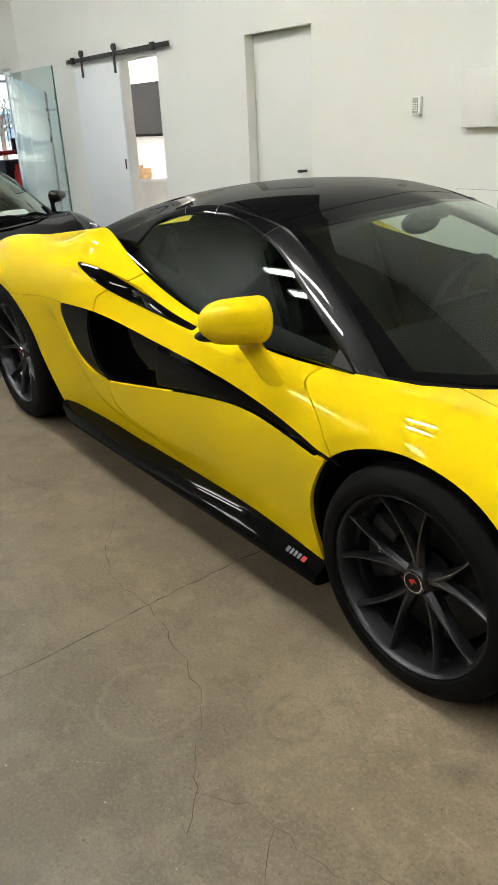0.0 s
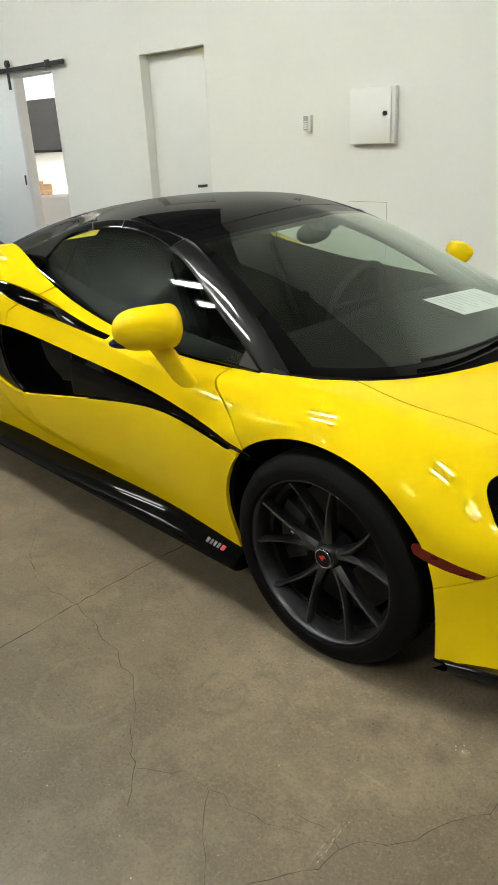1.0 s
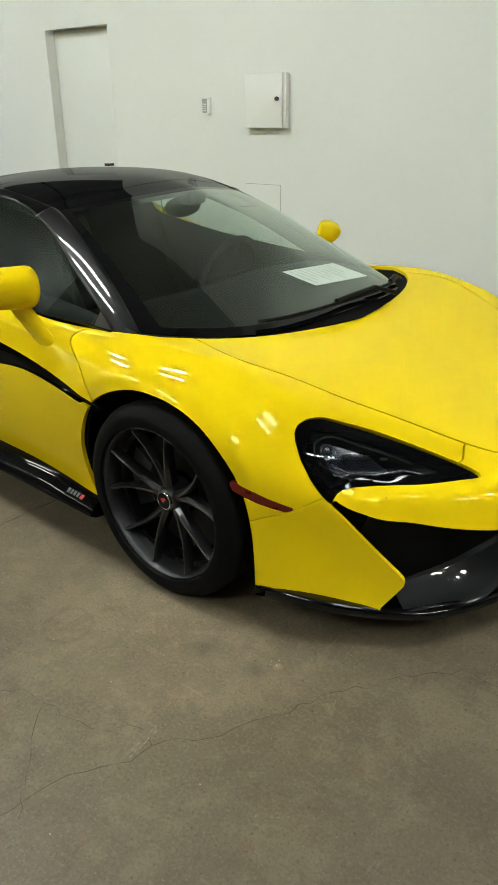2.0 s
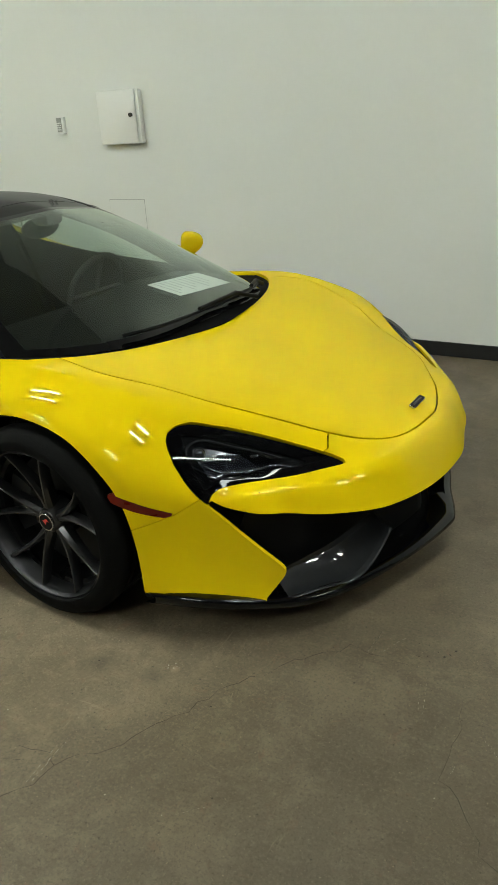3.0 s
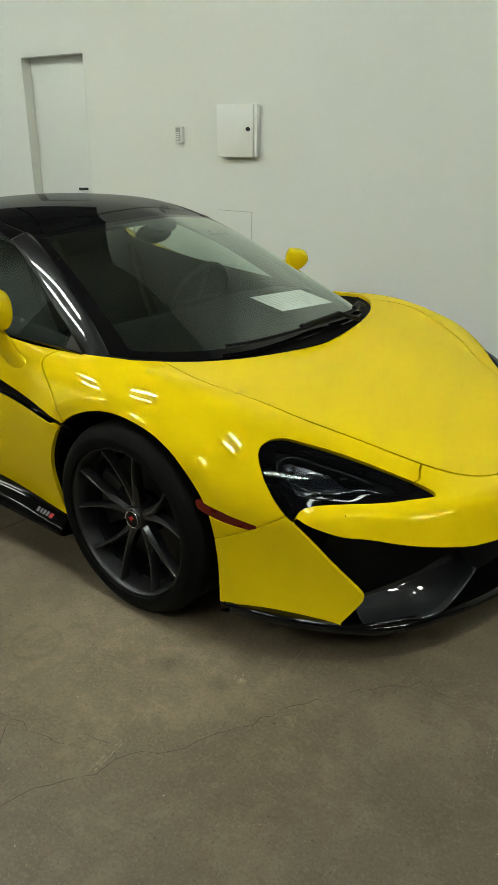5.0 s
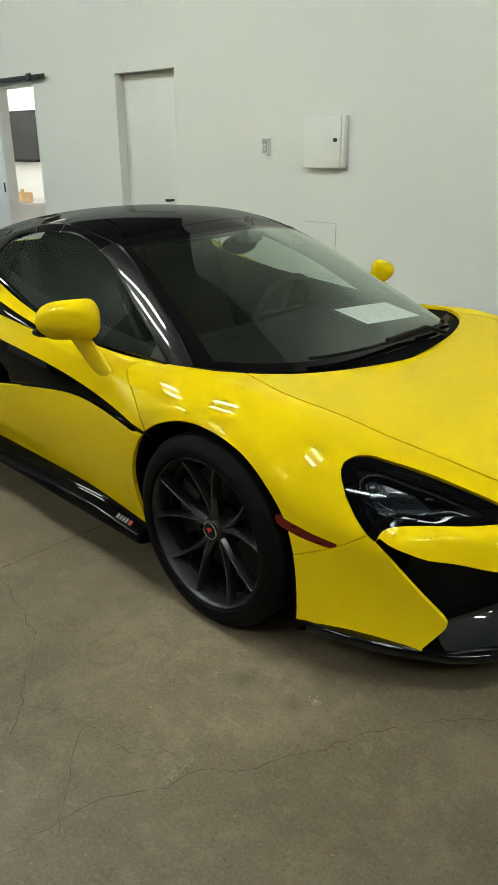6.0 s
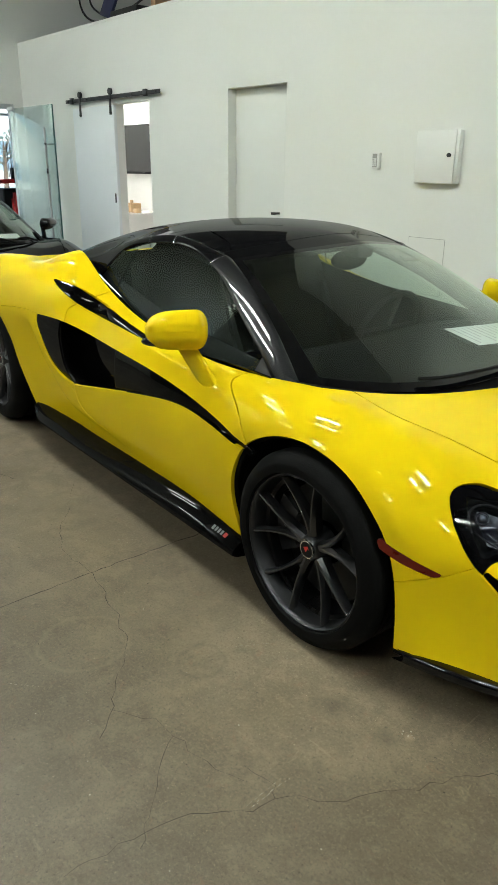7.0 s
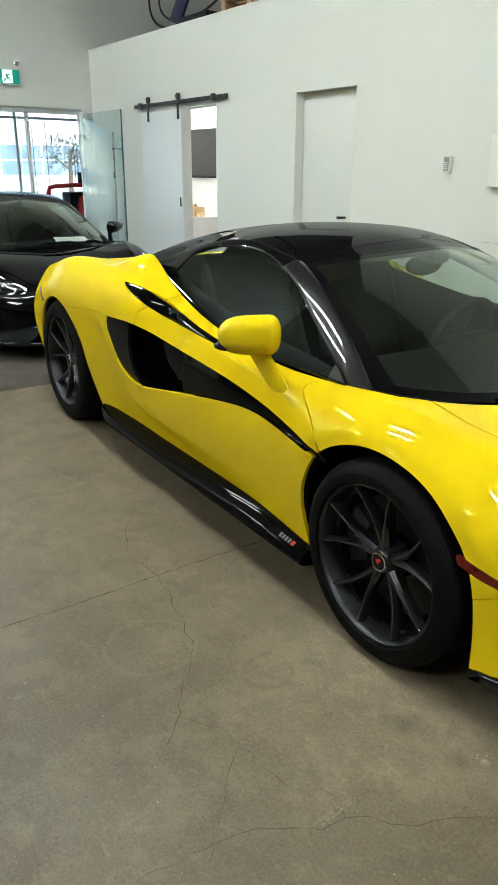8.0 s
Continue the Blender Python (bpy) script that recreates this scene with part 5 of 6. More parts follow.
def build_car(name, label, paint, at, detail=True):
    car = thing(name, label, "car", at)
    u = np.r_[np.linspace(-3.45, 0.92, 300), np.linspace(0.92, 1.025, 26)[1:]] if detail else np.r_[np.linspace(-3.45, 0.92, 150), np.linspace(0.92, 1.025, 16)[1:]]
    skin = shell_of(body_grid(u, 110 if detail else 60))
    crease = side(CREASE)
    q = skin[0].copy()
    low = smooth((0.32 - q[:, 2]) / 0.10)
    tuck = (1 - low) * smooth(crease(q) / 0.075) * smooth((-0.85 - q[:, 0]) / 0.55) + low * smooth((-0.55 - q[:, 0]) / 1.25)
    q[:, 1] += 0.030 * tuck * smooth((0.72 - q[:, 2]) / 0.12) * smooth((q[:, 0] + 2.28) / 0.25)
    # flat bands round the wheel arches, turned in from the fenders' crests
    for arch, wide, turn_in in ((side(ARCH_FRONT), 0.065, 0.13), (side(ARCH_REAR), 0.055, 0.12)):
        near = np.abs(q[:, 1]) > 0.7
        band = np.zeros(len(q))
        band[near] = np.clip(wide - np.maximum(arch(q[near]), 0), 0, wide)
        q[:, 1] += turn_in * band * smooth(band / 0.05) * smooth((q[:, 2] - 0.42) / 0.12)
    skin = (q, skin[1])
    lower = q[(q[:, 2] > 0.3) & (q[:, 2] < 0.8) & (q[:, 1] < -0.8)]
    side_w = lambda x, z: -lower[np.argmin((lower[:, 0] - x) ** 2 + (lower[:, 2] - z) ** 2), 1]
    holes = join(plan(CABIN), side(ARCH_FRONT), side(ARCH_REAR), side(MOUTH))
    gap = 0.0027
    hood, doorf, lamp, bump = plan(HOOD), side(DOOR), side(LAMP), side(BUMPER)
    intake, slot, marker, tail = side(INTAKE), side(SLOT), side(MARKER), side(TAIL_MARKER)
    outer = lambda f: (lambda p: -f(p))
    sill_top = spline([-2.3, -1.9, -1.5, -1.2, -0.83, -0.58, -0.34], [0.193, 0.202, 0.196, 0.208, 0.224, 0.227, 0.212])
    painted = cut(skin, but(lambda p: np.full(len(p), -1.0), holes))
    painted = cut(painted, lambda p: np.where((p[:, 0] > -2.24) & (p[:, 0] < -0.34), sill_top(p[:, 0]) - p[:, 2], -1.0))
    lip_top = spline([0.30, 0.37, 0.49, 0.57, 0.63, 0.68, 0.76], [0.180, 0.178, 0.172, 0.166, 0.158, 0.152, 0.146])
    painted = cut(painted, lambda p: np.where((p[:, 0] > 0.32) & (p[:, 0] < 0.75), lip_top(p[:, 0]) - p[:, 2], -1.0))
    painted = cut(painted, outer(lamp))
    painted = cut(painted, outer(intake))
    painted = cut(painted, outer(slot))
    painted = cut(painted, outer(marker))
    front_half = cut(painted, lambda p: -(p[:, 0] + 0.52))
    hood_shell = cut(cut(front_half, grown(hood, -gap)), lambda p: -(p[:, 2] - 0.47))
    rest = cut(painted, grown(outer(but(hood, lambda p: p[:, 2] - 0.47)), -gap))
    bumper_shell = cut(rest, grown(bump, -0.5 * gap))
    rest = cut(rest, grown(outer(bump), -0.5 * gap))
    door_shell = cut(rest, grown(doorf, -gap))
    rest = cut(rest, grown(outer(doorf), -gap))
    fender_shell = cut(rest, lambda p: -(p[:, 0] + 0.9))
    quarter_shell = cut(rest, lambda p: p[:, 0] + 0.9)
    low_quarter = side(QUARTER_LOW)
    quarter_low = cut(quarter_shell, grown(low_quarter, -0.4 * gap))
    quarter_shell = cut(quarter_shell, grown(outer(low_quarter), -0.4 * gap))
    thick = 0.014
    sew("hood", both(edged(hood_shell, thick)), paint, car)
    sew("front_bumper", both(edged(bumper_shell, thick)), paint, car)
    sew("rear_body", both(edged(quarter_shell, thick)), paint, car)
    doors = {}
    for s, turn in ((-1, lambda q: q), (1, flipped)):
        sew("front_fender", turn(edged(fender_shell, thick)), paint, car)
        sew("rear_quarter", turn(edged(quarter_low, thick)), paint, car)
        sew("tail_marker", turn(edged(offset(cut(skin, tail), -0.0015), 0.006)), RED_LENS, car, "small dark red rear side marker")
        doors[s] = sew("door", turn(edged(door_shell, thick)), paint, car)
        depth = lambda p: 0.014 + 0.012 * smooth((-0.9 - p[:, 0]) / 0.3) + 0.075 * smooth((-1.26 - p[:, 0]) / 0.06)
        inner = sunk(cut(cut(skin, intake), lambda p: -side(FIN)(p)), depth, 0.003)
        sew("side_intake", turn(inner), INTAKE_BLACK, car, "gloss black side air intake")
        fin_deep = lambda p: 0.004 + 0.012 * smooth((p[:, 0] + 1.95) / 0.25)
        fin_shell = cut(cut(skin, grown(intake, -0.002)), side(FIN))
        fin = sew("intake_fin", turn(sunk(fin_shell, fin_deep, 0.075)), FIN_BLACK, car, "dark gloss fin at the intake's rear edge")
        rim_line = [(x, z) for x, z in FIN_EDGE if 0.462 < z < 0.735]
        tube("edge", [(x, s * (float(side_w(x, z)) - 0.014), z) for x, z in rim_line], 0.0035, FIN_BLACK, fin, "", 8)
        dip = lambda p: 0.006 + 0.05 * np.exp(-(((p[:, 0] + 1.5) / 0.12) ** 2))
        sew("shoulder_intake", turn(sunk(cut(skin, slot), dip, 0.003)), INTAKE_BLACK, car, "black slot below the window")
        sew("side_marker", turn(edged(offset(cut(skin, grown(marker, -0.001)), 0.002), 0.01)), RED_LENS, car, "dark red side marker lens")
    under = cut(offset(skin, 0.02), outer(join(grown(holes, -0.012), grown(intake, 0.01), grown(slot, 0.006), grown(lamp, 0.004))))
    under = cut(under, lambda p: np.minimum(p[:, 0] - 0.42, 0.48 - p[:, 2]))
    sew("inner_shell", both(under), UNDER, car, "black inner structure seen in the panel gaps")

    # underside, arch liners, side skirts
    slab("floor_pan", [(0.80, -0.60), (0.80, 0.60), (0.42, 0.78), (0.42, 0.55), (-0.46, 0.55), (-0.46, 0.82), (-2.2, 0.82), (-2.2, 0.5), (-3.1, 0.5), (-3.3, 0.78), (-3.4, 0.7), (-3.4, -0.7), (-3.3, -0.78), (-3.1, -0.5), (-2.2, -0.5), (-2.2, -0.82), (-0.46, -0.82), (-0.46, -0.55), (0.42, -0.55), (0.42, -0.78)], 0.115, 0.14, UNDER, car)
    for s in (-1, 1):
        for cx, rx, rz, cz in ((0.0, 0.385, 0.365, 0.315), (-2.66, 0.45, 0.41, 0.33)):
            ring = [(cx + rx * math.cos(a), cz + rz * math.sin(a)) for a in np.linspace(-0.5, math.pi + 0.5, 40)]
            lines = [[(x, s * w, z) for x, z in ring] for w in (0.865, 0.76, 0.56)] + [[(cx, s * 0.555, cz) for _ in ring]]
            lofted("arch_liner", lines if s > 0 else [l[::-1] for l in lines], UNDER, car)
        prof = [(-0.85, 0.196), (-0.885, 0.192), (-0.915, 0.188), (-0.942, 0.183), (-0.956, 0.174), (-0.956, 0.164), (-0.935, 0.152), (-0.84, 0.135)]
        lines = []
        for x in np.linspace(-2.19, -0.318, 40):
            f = smooth((x + 2.25) / 0.25)
            g = 1.0
            lift = [float(sill_top(np.array(x))) - 0.190 + 0.004] * 2 + [0.75 * (float(sill_top(np.array(x))) - 0.186), 0.35 * (float(sill_top(np.array(x))) - 0.186), 0, 0, 0, 0]
            lines.append([(x, s * (0.84 + (abs(y) - 0.84) * (0.55 + 0.45 * f) * g), z + up + 0.02 * (1 - f)) for (y, z), up in zip(prof, lift)])
        skirt = lofted("side_skirt", [l[:: -s] for l in lines], SKIRT_BLACK, car, "dark satin side skirt blade")
        lofted("end_plate", [lines[-1], [(-0.318, s * 0.85, 0.17)] * len(prof)], SKIRT_BLACK, skirt)
        def on_blade(x0, x1):
            """A thin flat bar on the blade's sloping face."""
            vs = []
            for lift_z in (-0.001, 0.0018):
                for x in (x0, x1):
                    st = float(sill_top(np.array(x))) - 0.186
                    for y, z in ((0.922, 0.1867 + 0.645 * st), (0.936, 0.1842 + 0.44 * st)):
                        vs.append(bm.verts.new((x, s * y, z + lift_z)))
            for f in ((4, 5, 7, 6), (0, 2, 3, 1), (0, 1, 5, 4), (2, 6, 7, 3), (1, 3, 7, 5), (0, 4, 6, 2)):
                bm.faces.new([vs[i] for i in f])

        bm = bmesh.new()
        for x0, wd in ((-0.472, 0.012), (-0.453, 0.009), (-0.437, 0.010), (-0.420, 0.010)):
            on_blade(x0, x0 + wd)
        part("mark", bm, MARK_GREY, skirt, "plain grey bars")
        bm = bmesh.new()
        on_blade(-0.402, -0.386)
        part("mark_red", bm, RED, skirt, "plain red bar")

    # nose: dark inner mouth, splitter, wings
    mouth = []
    nose_x = spline([0, 0.15, 0.355, 0.5, 0.575, 0.69, 0.775, 0.852, 0.895], [1.02, 1.0, 0.945, 0.89, 0.855, 0.765, 0.66, 0.51, 0.355])
    for z, pull in ((0.440, 0.085), (0.40, 0.10), (0.30, 0.14), (0.13, 0.12)):
        mouth.append([(float(nose_x(np.array(abs(w)))) - pull, w, min(z, 0.372 + 0.07 * (abs(w) / 0.72) ** 2) if z > 0.38 else z) for w in np.linspace(-0.735, 0.735, 41)])
    lofted("mouth_panel", mouth, SATIN_BLACK, car, "black inner face of the front intake")
    rows = []
    for w in np.linspace(-0.882, 0.882, 81):
        front = float(nose_x(np.array(abs(w)))) - 0.002 * float(smooth((abs(w) - 0.55) / 0.15))
        back = max(front - 0.22, min(front - 0.01, 0.375))
        up = 0.033 * float(smooth((abs(w) - 0.66) / 0.20))
        out = 1 + 0.024 * float(smooth((abs(w) - 0.6) / 0.27))
        rows.append([(p, q * out, r + up) for p, q, r in [(back, w, 0.140), (front - 0.035, w, 0.148), (front - 0.012, w, 0.146), (front, w, 0.136), (front - 0.002, w, 0.122), (front - 0.012, w, 0.114), (front - 0.04, w, 0.110), (back, w, 0.110)]])
    lofted("splitter", rows[::-1], GLOSS_BLACK, car, "glossy black front splitter")
    for s in (-1, 1):
        back_edge = curve([(0.688, 0.705, 0.222), (0.73, 0.61, 0.226), (0.785, 0.50, 0.245), (0.825, 0.42, 0.272), (0.852, 0.37, 0.290)], 5)
        front_edge = curve([(0.742, 0.70, 0.150), (0.80, 0.615, 0.150), (0.868, 0.535, 0.155), (0.905, 0.475, 0.205), (0.932, 0.425, 0.285)], 5)
        blade = []
        for e, f in zip(back_edge, front_edge):
            row = [e * (1 - t) + f * t + np.array([-0.03, 0.0, -0.06]) * 4 * t * (1 - t) * (0.3 + abs(e[1] - 0.37)) for t in np.linspace(0, 1, 7)]
            row += [f + np.array([0.004, 0.003, -0.005]), f + np.array([-0.004, 0, -0.012]), e + np.array([0.0, 0, -0.012])]
            blade.append([(p[0], s * p[1], p[2]) for p in row])
        blade.append([tuple(np.mean(blade[-1], 0))] * len(blade[-1]))
        lofted("splitter_wing", blade if s > 0 else [b[::-1] for b in blade], WING_GREY, car, "dark carbon blade rising from the splitter")

    # headlamps
    bay = cut(skin, grown(lamp, -0.003))
    for s, turn in ((-1, lambda q: q), (1, flipped)):
        lampob = sew("headlight", turn(edged(offset(cut(skin, grown(lamp, -0.002)), lambda p: 0.014 + 0.041 * smooth(-(lamp(p) + 0.022) / 0.022)), 0.02)), LAMP_DARK, car, "black headlight bowl")
        sew("surround", turn(edged(offset(cut(cut(skin, grown(lamp, -0.0025)), outer(grown(lamp, -0.019))), 0.007), 0.004)), SURROUND, lampob, "gloss black headlight surround")
        sew("lens", turn(edged(offset(ironed(bay, bay), 0.001), 0.006)), LENS_GLASS, lampob, "clear headlight lens")
        def inset(points, deep):
            """Points on the lens taken in towards the bowl, on this side of the car."""
            return [(x - 0.45 * deep, s * (w - 0.55 * deep), z - 0.70 * deep) for x, w, z in points]

        sew("reflector", turn(offset(cut(skin, side(POD)), lambda p: 0.030 + 0.018 * smooth((0.56 - p[:, 2]) / 0.03))), LAMP_BLUE, lampob, "dark blue-grey reflector")
        at = inset([(0.474, 0.726, 0.573)], 0.022)[0]
        bm = bmesh.new()
        bmesh.ops.create_uvsphere(bm, u_segments=24, v_segments=16, radius=0.0135, matrix=Matrix.Translation(at))
        projector = part("projector", bm, LAMP_GREY, lampob, "bright round lamp projector", 60)
        ring = [Vector(at) + Vector((0.45, s * 0.55, 0.70)) * 0.006 + (Vector((0.84, -s * 0.54, 0)) * math.cos(v) + Vector((-0.38, -s * 0.59, 0.71)) * math.sin(v)) * 0.017 for v in np.linspace(0, 2 * math.pi, 25)]
        tube("ring", [tuple(p) for p in ring], 0.0022, LAMP_RING, projector, "", 6)
        for k in range(4):
            x, w, z = inset([(0.52 + 0.036 * k, 0.692 - 0.034 * k, 0.560 - 0.006 * k)], 0.022)[0]
            bm = bmesh.new()
            box(bm, -0.011, 0.011, -0.005, 0.005, -0.004, 0.004, Matrix.Translation((x, w, z)) @ Matrix.Rotation(radians(s * -42), 4, "Z"))
            bmesh.ops.bevel(bm, geom=bm.edges[:], offset=0.0015, segments=2, affect="EDGES")
            part("led_block", bm, LAMP_GREY, lampob, "small silver light block", 40)
        line = curve(inset([(0.501, 0.743, 0.544), (0.526, 0.733, 0.529), (0.564, 0.704, 0.518), (0.609, 0.657, 0.515), (0.652, 0.606, 0.517), (0.69, 0.585, 0.510)], 0.008), 6)
        tube("light_guide", [tuple(p) for p in line], 0.0032, LAMP_GREY, lampob, "curved silver light guide", 8)
        line = curve(inset([(0.478, 0.768, 0.548), (0.515, 0.752, 0.526), (0.55, 0.730, 0.510), (0.598, 0.686, 0.503)], 0.006), 6)
        tube("light_guide", [tuple(p) for p in line], 0.0018, LAMP_RING, lampob, "thin grey line below the light guide", 6)
        line = curve(inset([(0.455, 0.760, 0.568), (0.442, 0.735, 0.588), (0.450, 0.705, 0.595), (0.522, 0.656, 0.576), (0.592, 0.615, 0.554), (0.656, 0.581, 0.530)], 0.010), 6)
        tube("brow", [tuple(p) for p in line], 0.0026, LAMP_RING, lampob, "grey brow over the reflector", 6)

    # parking sensors in the lip of the bumper
    for x, w, z, yaw in ((0.652, 0.707, 0.475, 38), (0.958, 0.355, 0.420, 20)):
        for s in (-1, 1):
            bm = bmesh.new()
            bmesh.ops.create_cone(bm, segments=16, radius1=0.003, radius2=0.0026, depth=0.003, cap_ends=True, matrix=Matrix.Translation((x + 0.001, s * (w + 0.001), z)) @ Matrix.Rotation(radians(s * yaw), 4, "Z") @ Matrix.Rotation(radians(90), 4, "Y"))
            part("parking_sensor", bm, SATIN_BLACK, car, "small dark round sensor", 40)

    # badge on the hood
    bm = bmesh.new()
    box(bm, -0.0115, 0.0115, -0.054, 0.054, -0.003, 0.006)
    bmesh.ops.bevel(bm, geom=bm.edges[:], offset=0.003, segments=2, affect="EDGES")
    badge = part("badge", bm, CHROME, car, "small bright-edged badge", 40)
    badge.matrix_local = pose(0.866, 0, 0.5335, 0, 19, 0)
    block("plate", -0.0095, 0.0095, -0.050, 0.050, 0.0055, 0.0068, SATIN_BLACK, badge, "black plate")
    bm = bmesh.new()
    for k in range(7):
        box(bm, -0.0034, 0.0034, -0.037 + k * 0.0108, -0.030 + k * 0.0108, 0.0069, 0.0072)
    part("mark", bm, MARK_GREY, badge, "plain grey bars")

    # glasshouse
    grid = windscreen_grid()
    ws = shell_of(np.transpose(grid, (1, 0, 2))[::-1])
    n_a, n_b = grid.shape[:2]
    clear = shell_of(np.transpose(grid[1:-1, 1:-1], (1, 0, 2))[::-1])
    screen = sew("windscreen", clear, SCREEN_GLASS, car, "green-tinted windscreen")
    screen.visible_shadow = False
    border = np.transpose(grid, (1, 0, 2))[::-1]
    ids = np.arange(n_a * n_b).reshape(n_b, n_a)
    quads = [[ids[j, i], ids[j + 1, i], ids[j + 1, i + 1], ids[j, i + 1]] for j in range(n_b - 1) for i in range(n_a - 1) if not (1 <= i < n_a - 2 and 1 <= j < n_b - 2)]
    sew("frit", (border.reshape(-1, 3), quads), GLOSS_BLACK, screen, "black printed border of the glass")
    liner = roof_grid(0.0, 0.52)
    liner[..., 2] -= 0.03
    sew("headliner", shell_of(liner), LEATHER, car, "black roof lining")
    cowl = []
    for b in np.linspace(-1, 1, 41):
        w = 0.735 * b
        hx = float(np.interp(abs(w), COWL[:, 1], COWL[:, 0]))
        hz = 0.748 + 0.022 * b**2
        gx, gw = float(SCREEN_BASE_X(0.70 * b)) - 0.012, 0.70 * b
        cowl.append([(hx + 0.004, w, hz - 0.012), (0.6 * hx + 0.4 * gx, 0.6 * w + 0.4 * gw, hz - 0.022), (gx, gw, 0.749)])
    lofted("cowl", cowl[::-1], UNDER, car, "black plastic cowl below the windscreen")
    sew("windscreen_header", shell_of(roof_grid(0.0, 0.070, 8)[:, ::-1][::-1]), ROOF_BLACK, car, "gloss black windscreen header")
    roof = roof_grid(0.074, 0.52)
    sew("roof", shell_of(np.transpose(roof, (0, 1, 2))[:, ::-1][::-1]), ROOF_BLACK, car, "gloss black hardtop roof panel")
    sew("tonneau", shell_of(roof_grid(0.527, 1.0)[:, ::-1][::-1]), ROOF_BLACK, car, "gloss black fairing behind the roof")
    for s in (-1, 1):
        edge = curve([(x, side_glass_w(z), z) for x, z in WINDOW_EDGE[:-1]] + [(-2.0, 0.675, 0.935), (-2.2, 0.655, 0.935)], 8)
        inner = curve([(-0.295, 0.702, 0.753), (-0.38, 0.676, 0.812), (-0.545, 0.622, 0.912), (-0.770, 0.560, 1.026), (-0.90, 0.53, 1.074), (-1.05, 0.53, 1.108), (-1.25, 0.535, 1.135), (-1.48, 0.550, 1.118), (-1.70, 0.580, 1.065), (-1.86, 0.610, 1.015), (-2.03, 0.635, 0.980), (-2.2, 0.65, 0.955)], 8)
        for part_name, a, b, material, lab in (("a_pillar", 0, 32, PILLAR_CARBON, "carbon windscreen pillar"), ("pillar_cap", 32, 47, ROOF_BLACK, "gloss black pillar cap"), ("roof_rail", 47, 56, ROOF_BLACK, "gloss black roof rail"), ("buttress", 56, len(edge), ROOF_BLACK, "gloss black rear buttress")):
            lines = []
            stop = min(b + 1, len(edge))
            for k in range(a, stop):
                e, i = edge[k], inner[min(k, len(inner) - 1)]
                lo = 0.0016 if k == a and a else 0.0
                mid_n = np.array([0.25, 0.8, 0.55]) * 0.005
                row = []
                for f in np.linspace(0, 1, 7):
                    q = e * (1 - f) + i * f + mid_n * 4 * f * (1 - f)
                    row.append((q[0] - (0.003 if k == a and a else 0), s * q[1], q[2]))
                row = [(e[0], s * (e[1] - 0.006), e[2] - 0.003)] + row + [(i[0], s * (i[1] - 0.02), i[2] - 0.03)]
                lines.append(row)
            panel = lofted(part_name, lines if s < 0 else [l[::-1] for l in lines], material, car, lab)
            # pale rod laid on the gap to imitate the highlight along its edge
            if a:
                tube("seam", [(x + 0.001, y * 1.002, z + 0.0015) for x, y, z in lines[0][1:-1]], 0.0016, SEAM_GLINT, panel, "thin bright line standing in for the glint along the panel gap", 6)
        trim = []
        for k in range(0, len(inner)):
            i = inner[k]
            wide = 0.05 * smooth(k / 10)
            trim.append([(i[0] - 0.01, s * (i[1] - 0.004), i[2] - 0.012), (i[0] - 0.03, s * (i[1] - wide), i[2] - 0.030), (i[0] - 0.05, s * (i[1] - 0.3 * wide), i[2] - 0.075)])
        lofted("pillar_trim", trim[:57] if s > 0 else [q[::-1] for q in trim[:57]], LEATHER, car, "black inner pillar trim")
        zs = np.linspace(0.70, 1.13, 40)
        xs = np.linspace(-2.05, -0.30, 130)
        g = np.stack(np.broadcast_arrays(xs[:, None], s * -side_glass_w(zs)[None] * -1, zs[None]), -1)
        win = np.concatenate([np.array(WINDOW_EDGE[:10]), curve([(-1.785, 0.90), (-1.62, 0.864), (-1.45, 0.832), (-1.15, 0.778), (-0.78, 0.745), (-0.515, 0.750), (-0.36, 0.745)])])
        pane = cut(shell_of(g if s < 0 else g[::-1]), side(win))
        glass_pane = cut(pane, lambda p: p[:, 0] + 0.475 - 0.30 * (p[:, 2] - 0.745))
        split = lambda p: p[:, 0] + 1.581 - 0.345 * (p[:, 2] - 0.865)
        sew("side_window", cut(glass_pane, lambda p: 0.002 - split(p)), SIDE_GLASS, doors[s], "green-tinted side window").visible_shadow = False
        sew("quarter_window", cut(glass_pane, lambda p: split(p) + 0.002), SIDE_GLASS, car, "fixed quarter window").visible_shadow = False
        tube("window_seal", [(-1.581 + 0.345 * (z - 0.865), s * (side_glass_w(z) + 0.001), z) for z in np.linspace(0.872, 1.06, 8)], 0.0025, SATIN_BLACK, car, "", 6)
        sew("mirror_triangle", offset(cut(pane, lambda p: -(p[:, 0] + 0.468 - 0.30 * (p[:, 2] - 0.745))), -0.003), TRIM_GREY, doors[s], "black corner panel of the window")
        strip = curve([(-0.36, 0.750), (-0.515, 0.752), (-0.78, 0.746), (-1.15, 0.778), (-1.45, 0.845), (-1.70, 0.905), (-1.90, 0.955)])
        line = [(x, s * (side_glass_w(z) + 0.004), z - 0.006) for x, z in strip]
        ribbon("belt_seal", line, [(0, s * 0.55, 0.83)] * len(line), 0.018, 0.004, GLOSS_BLACK, doors[s], "gloss black window seal")

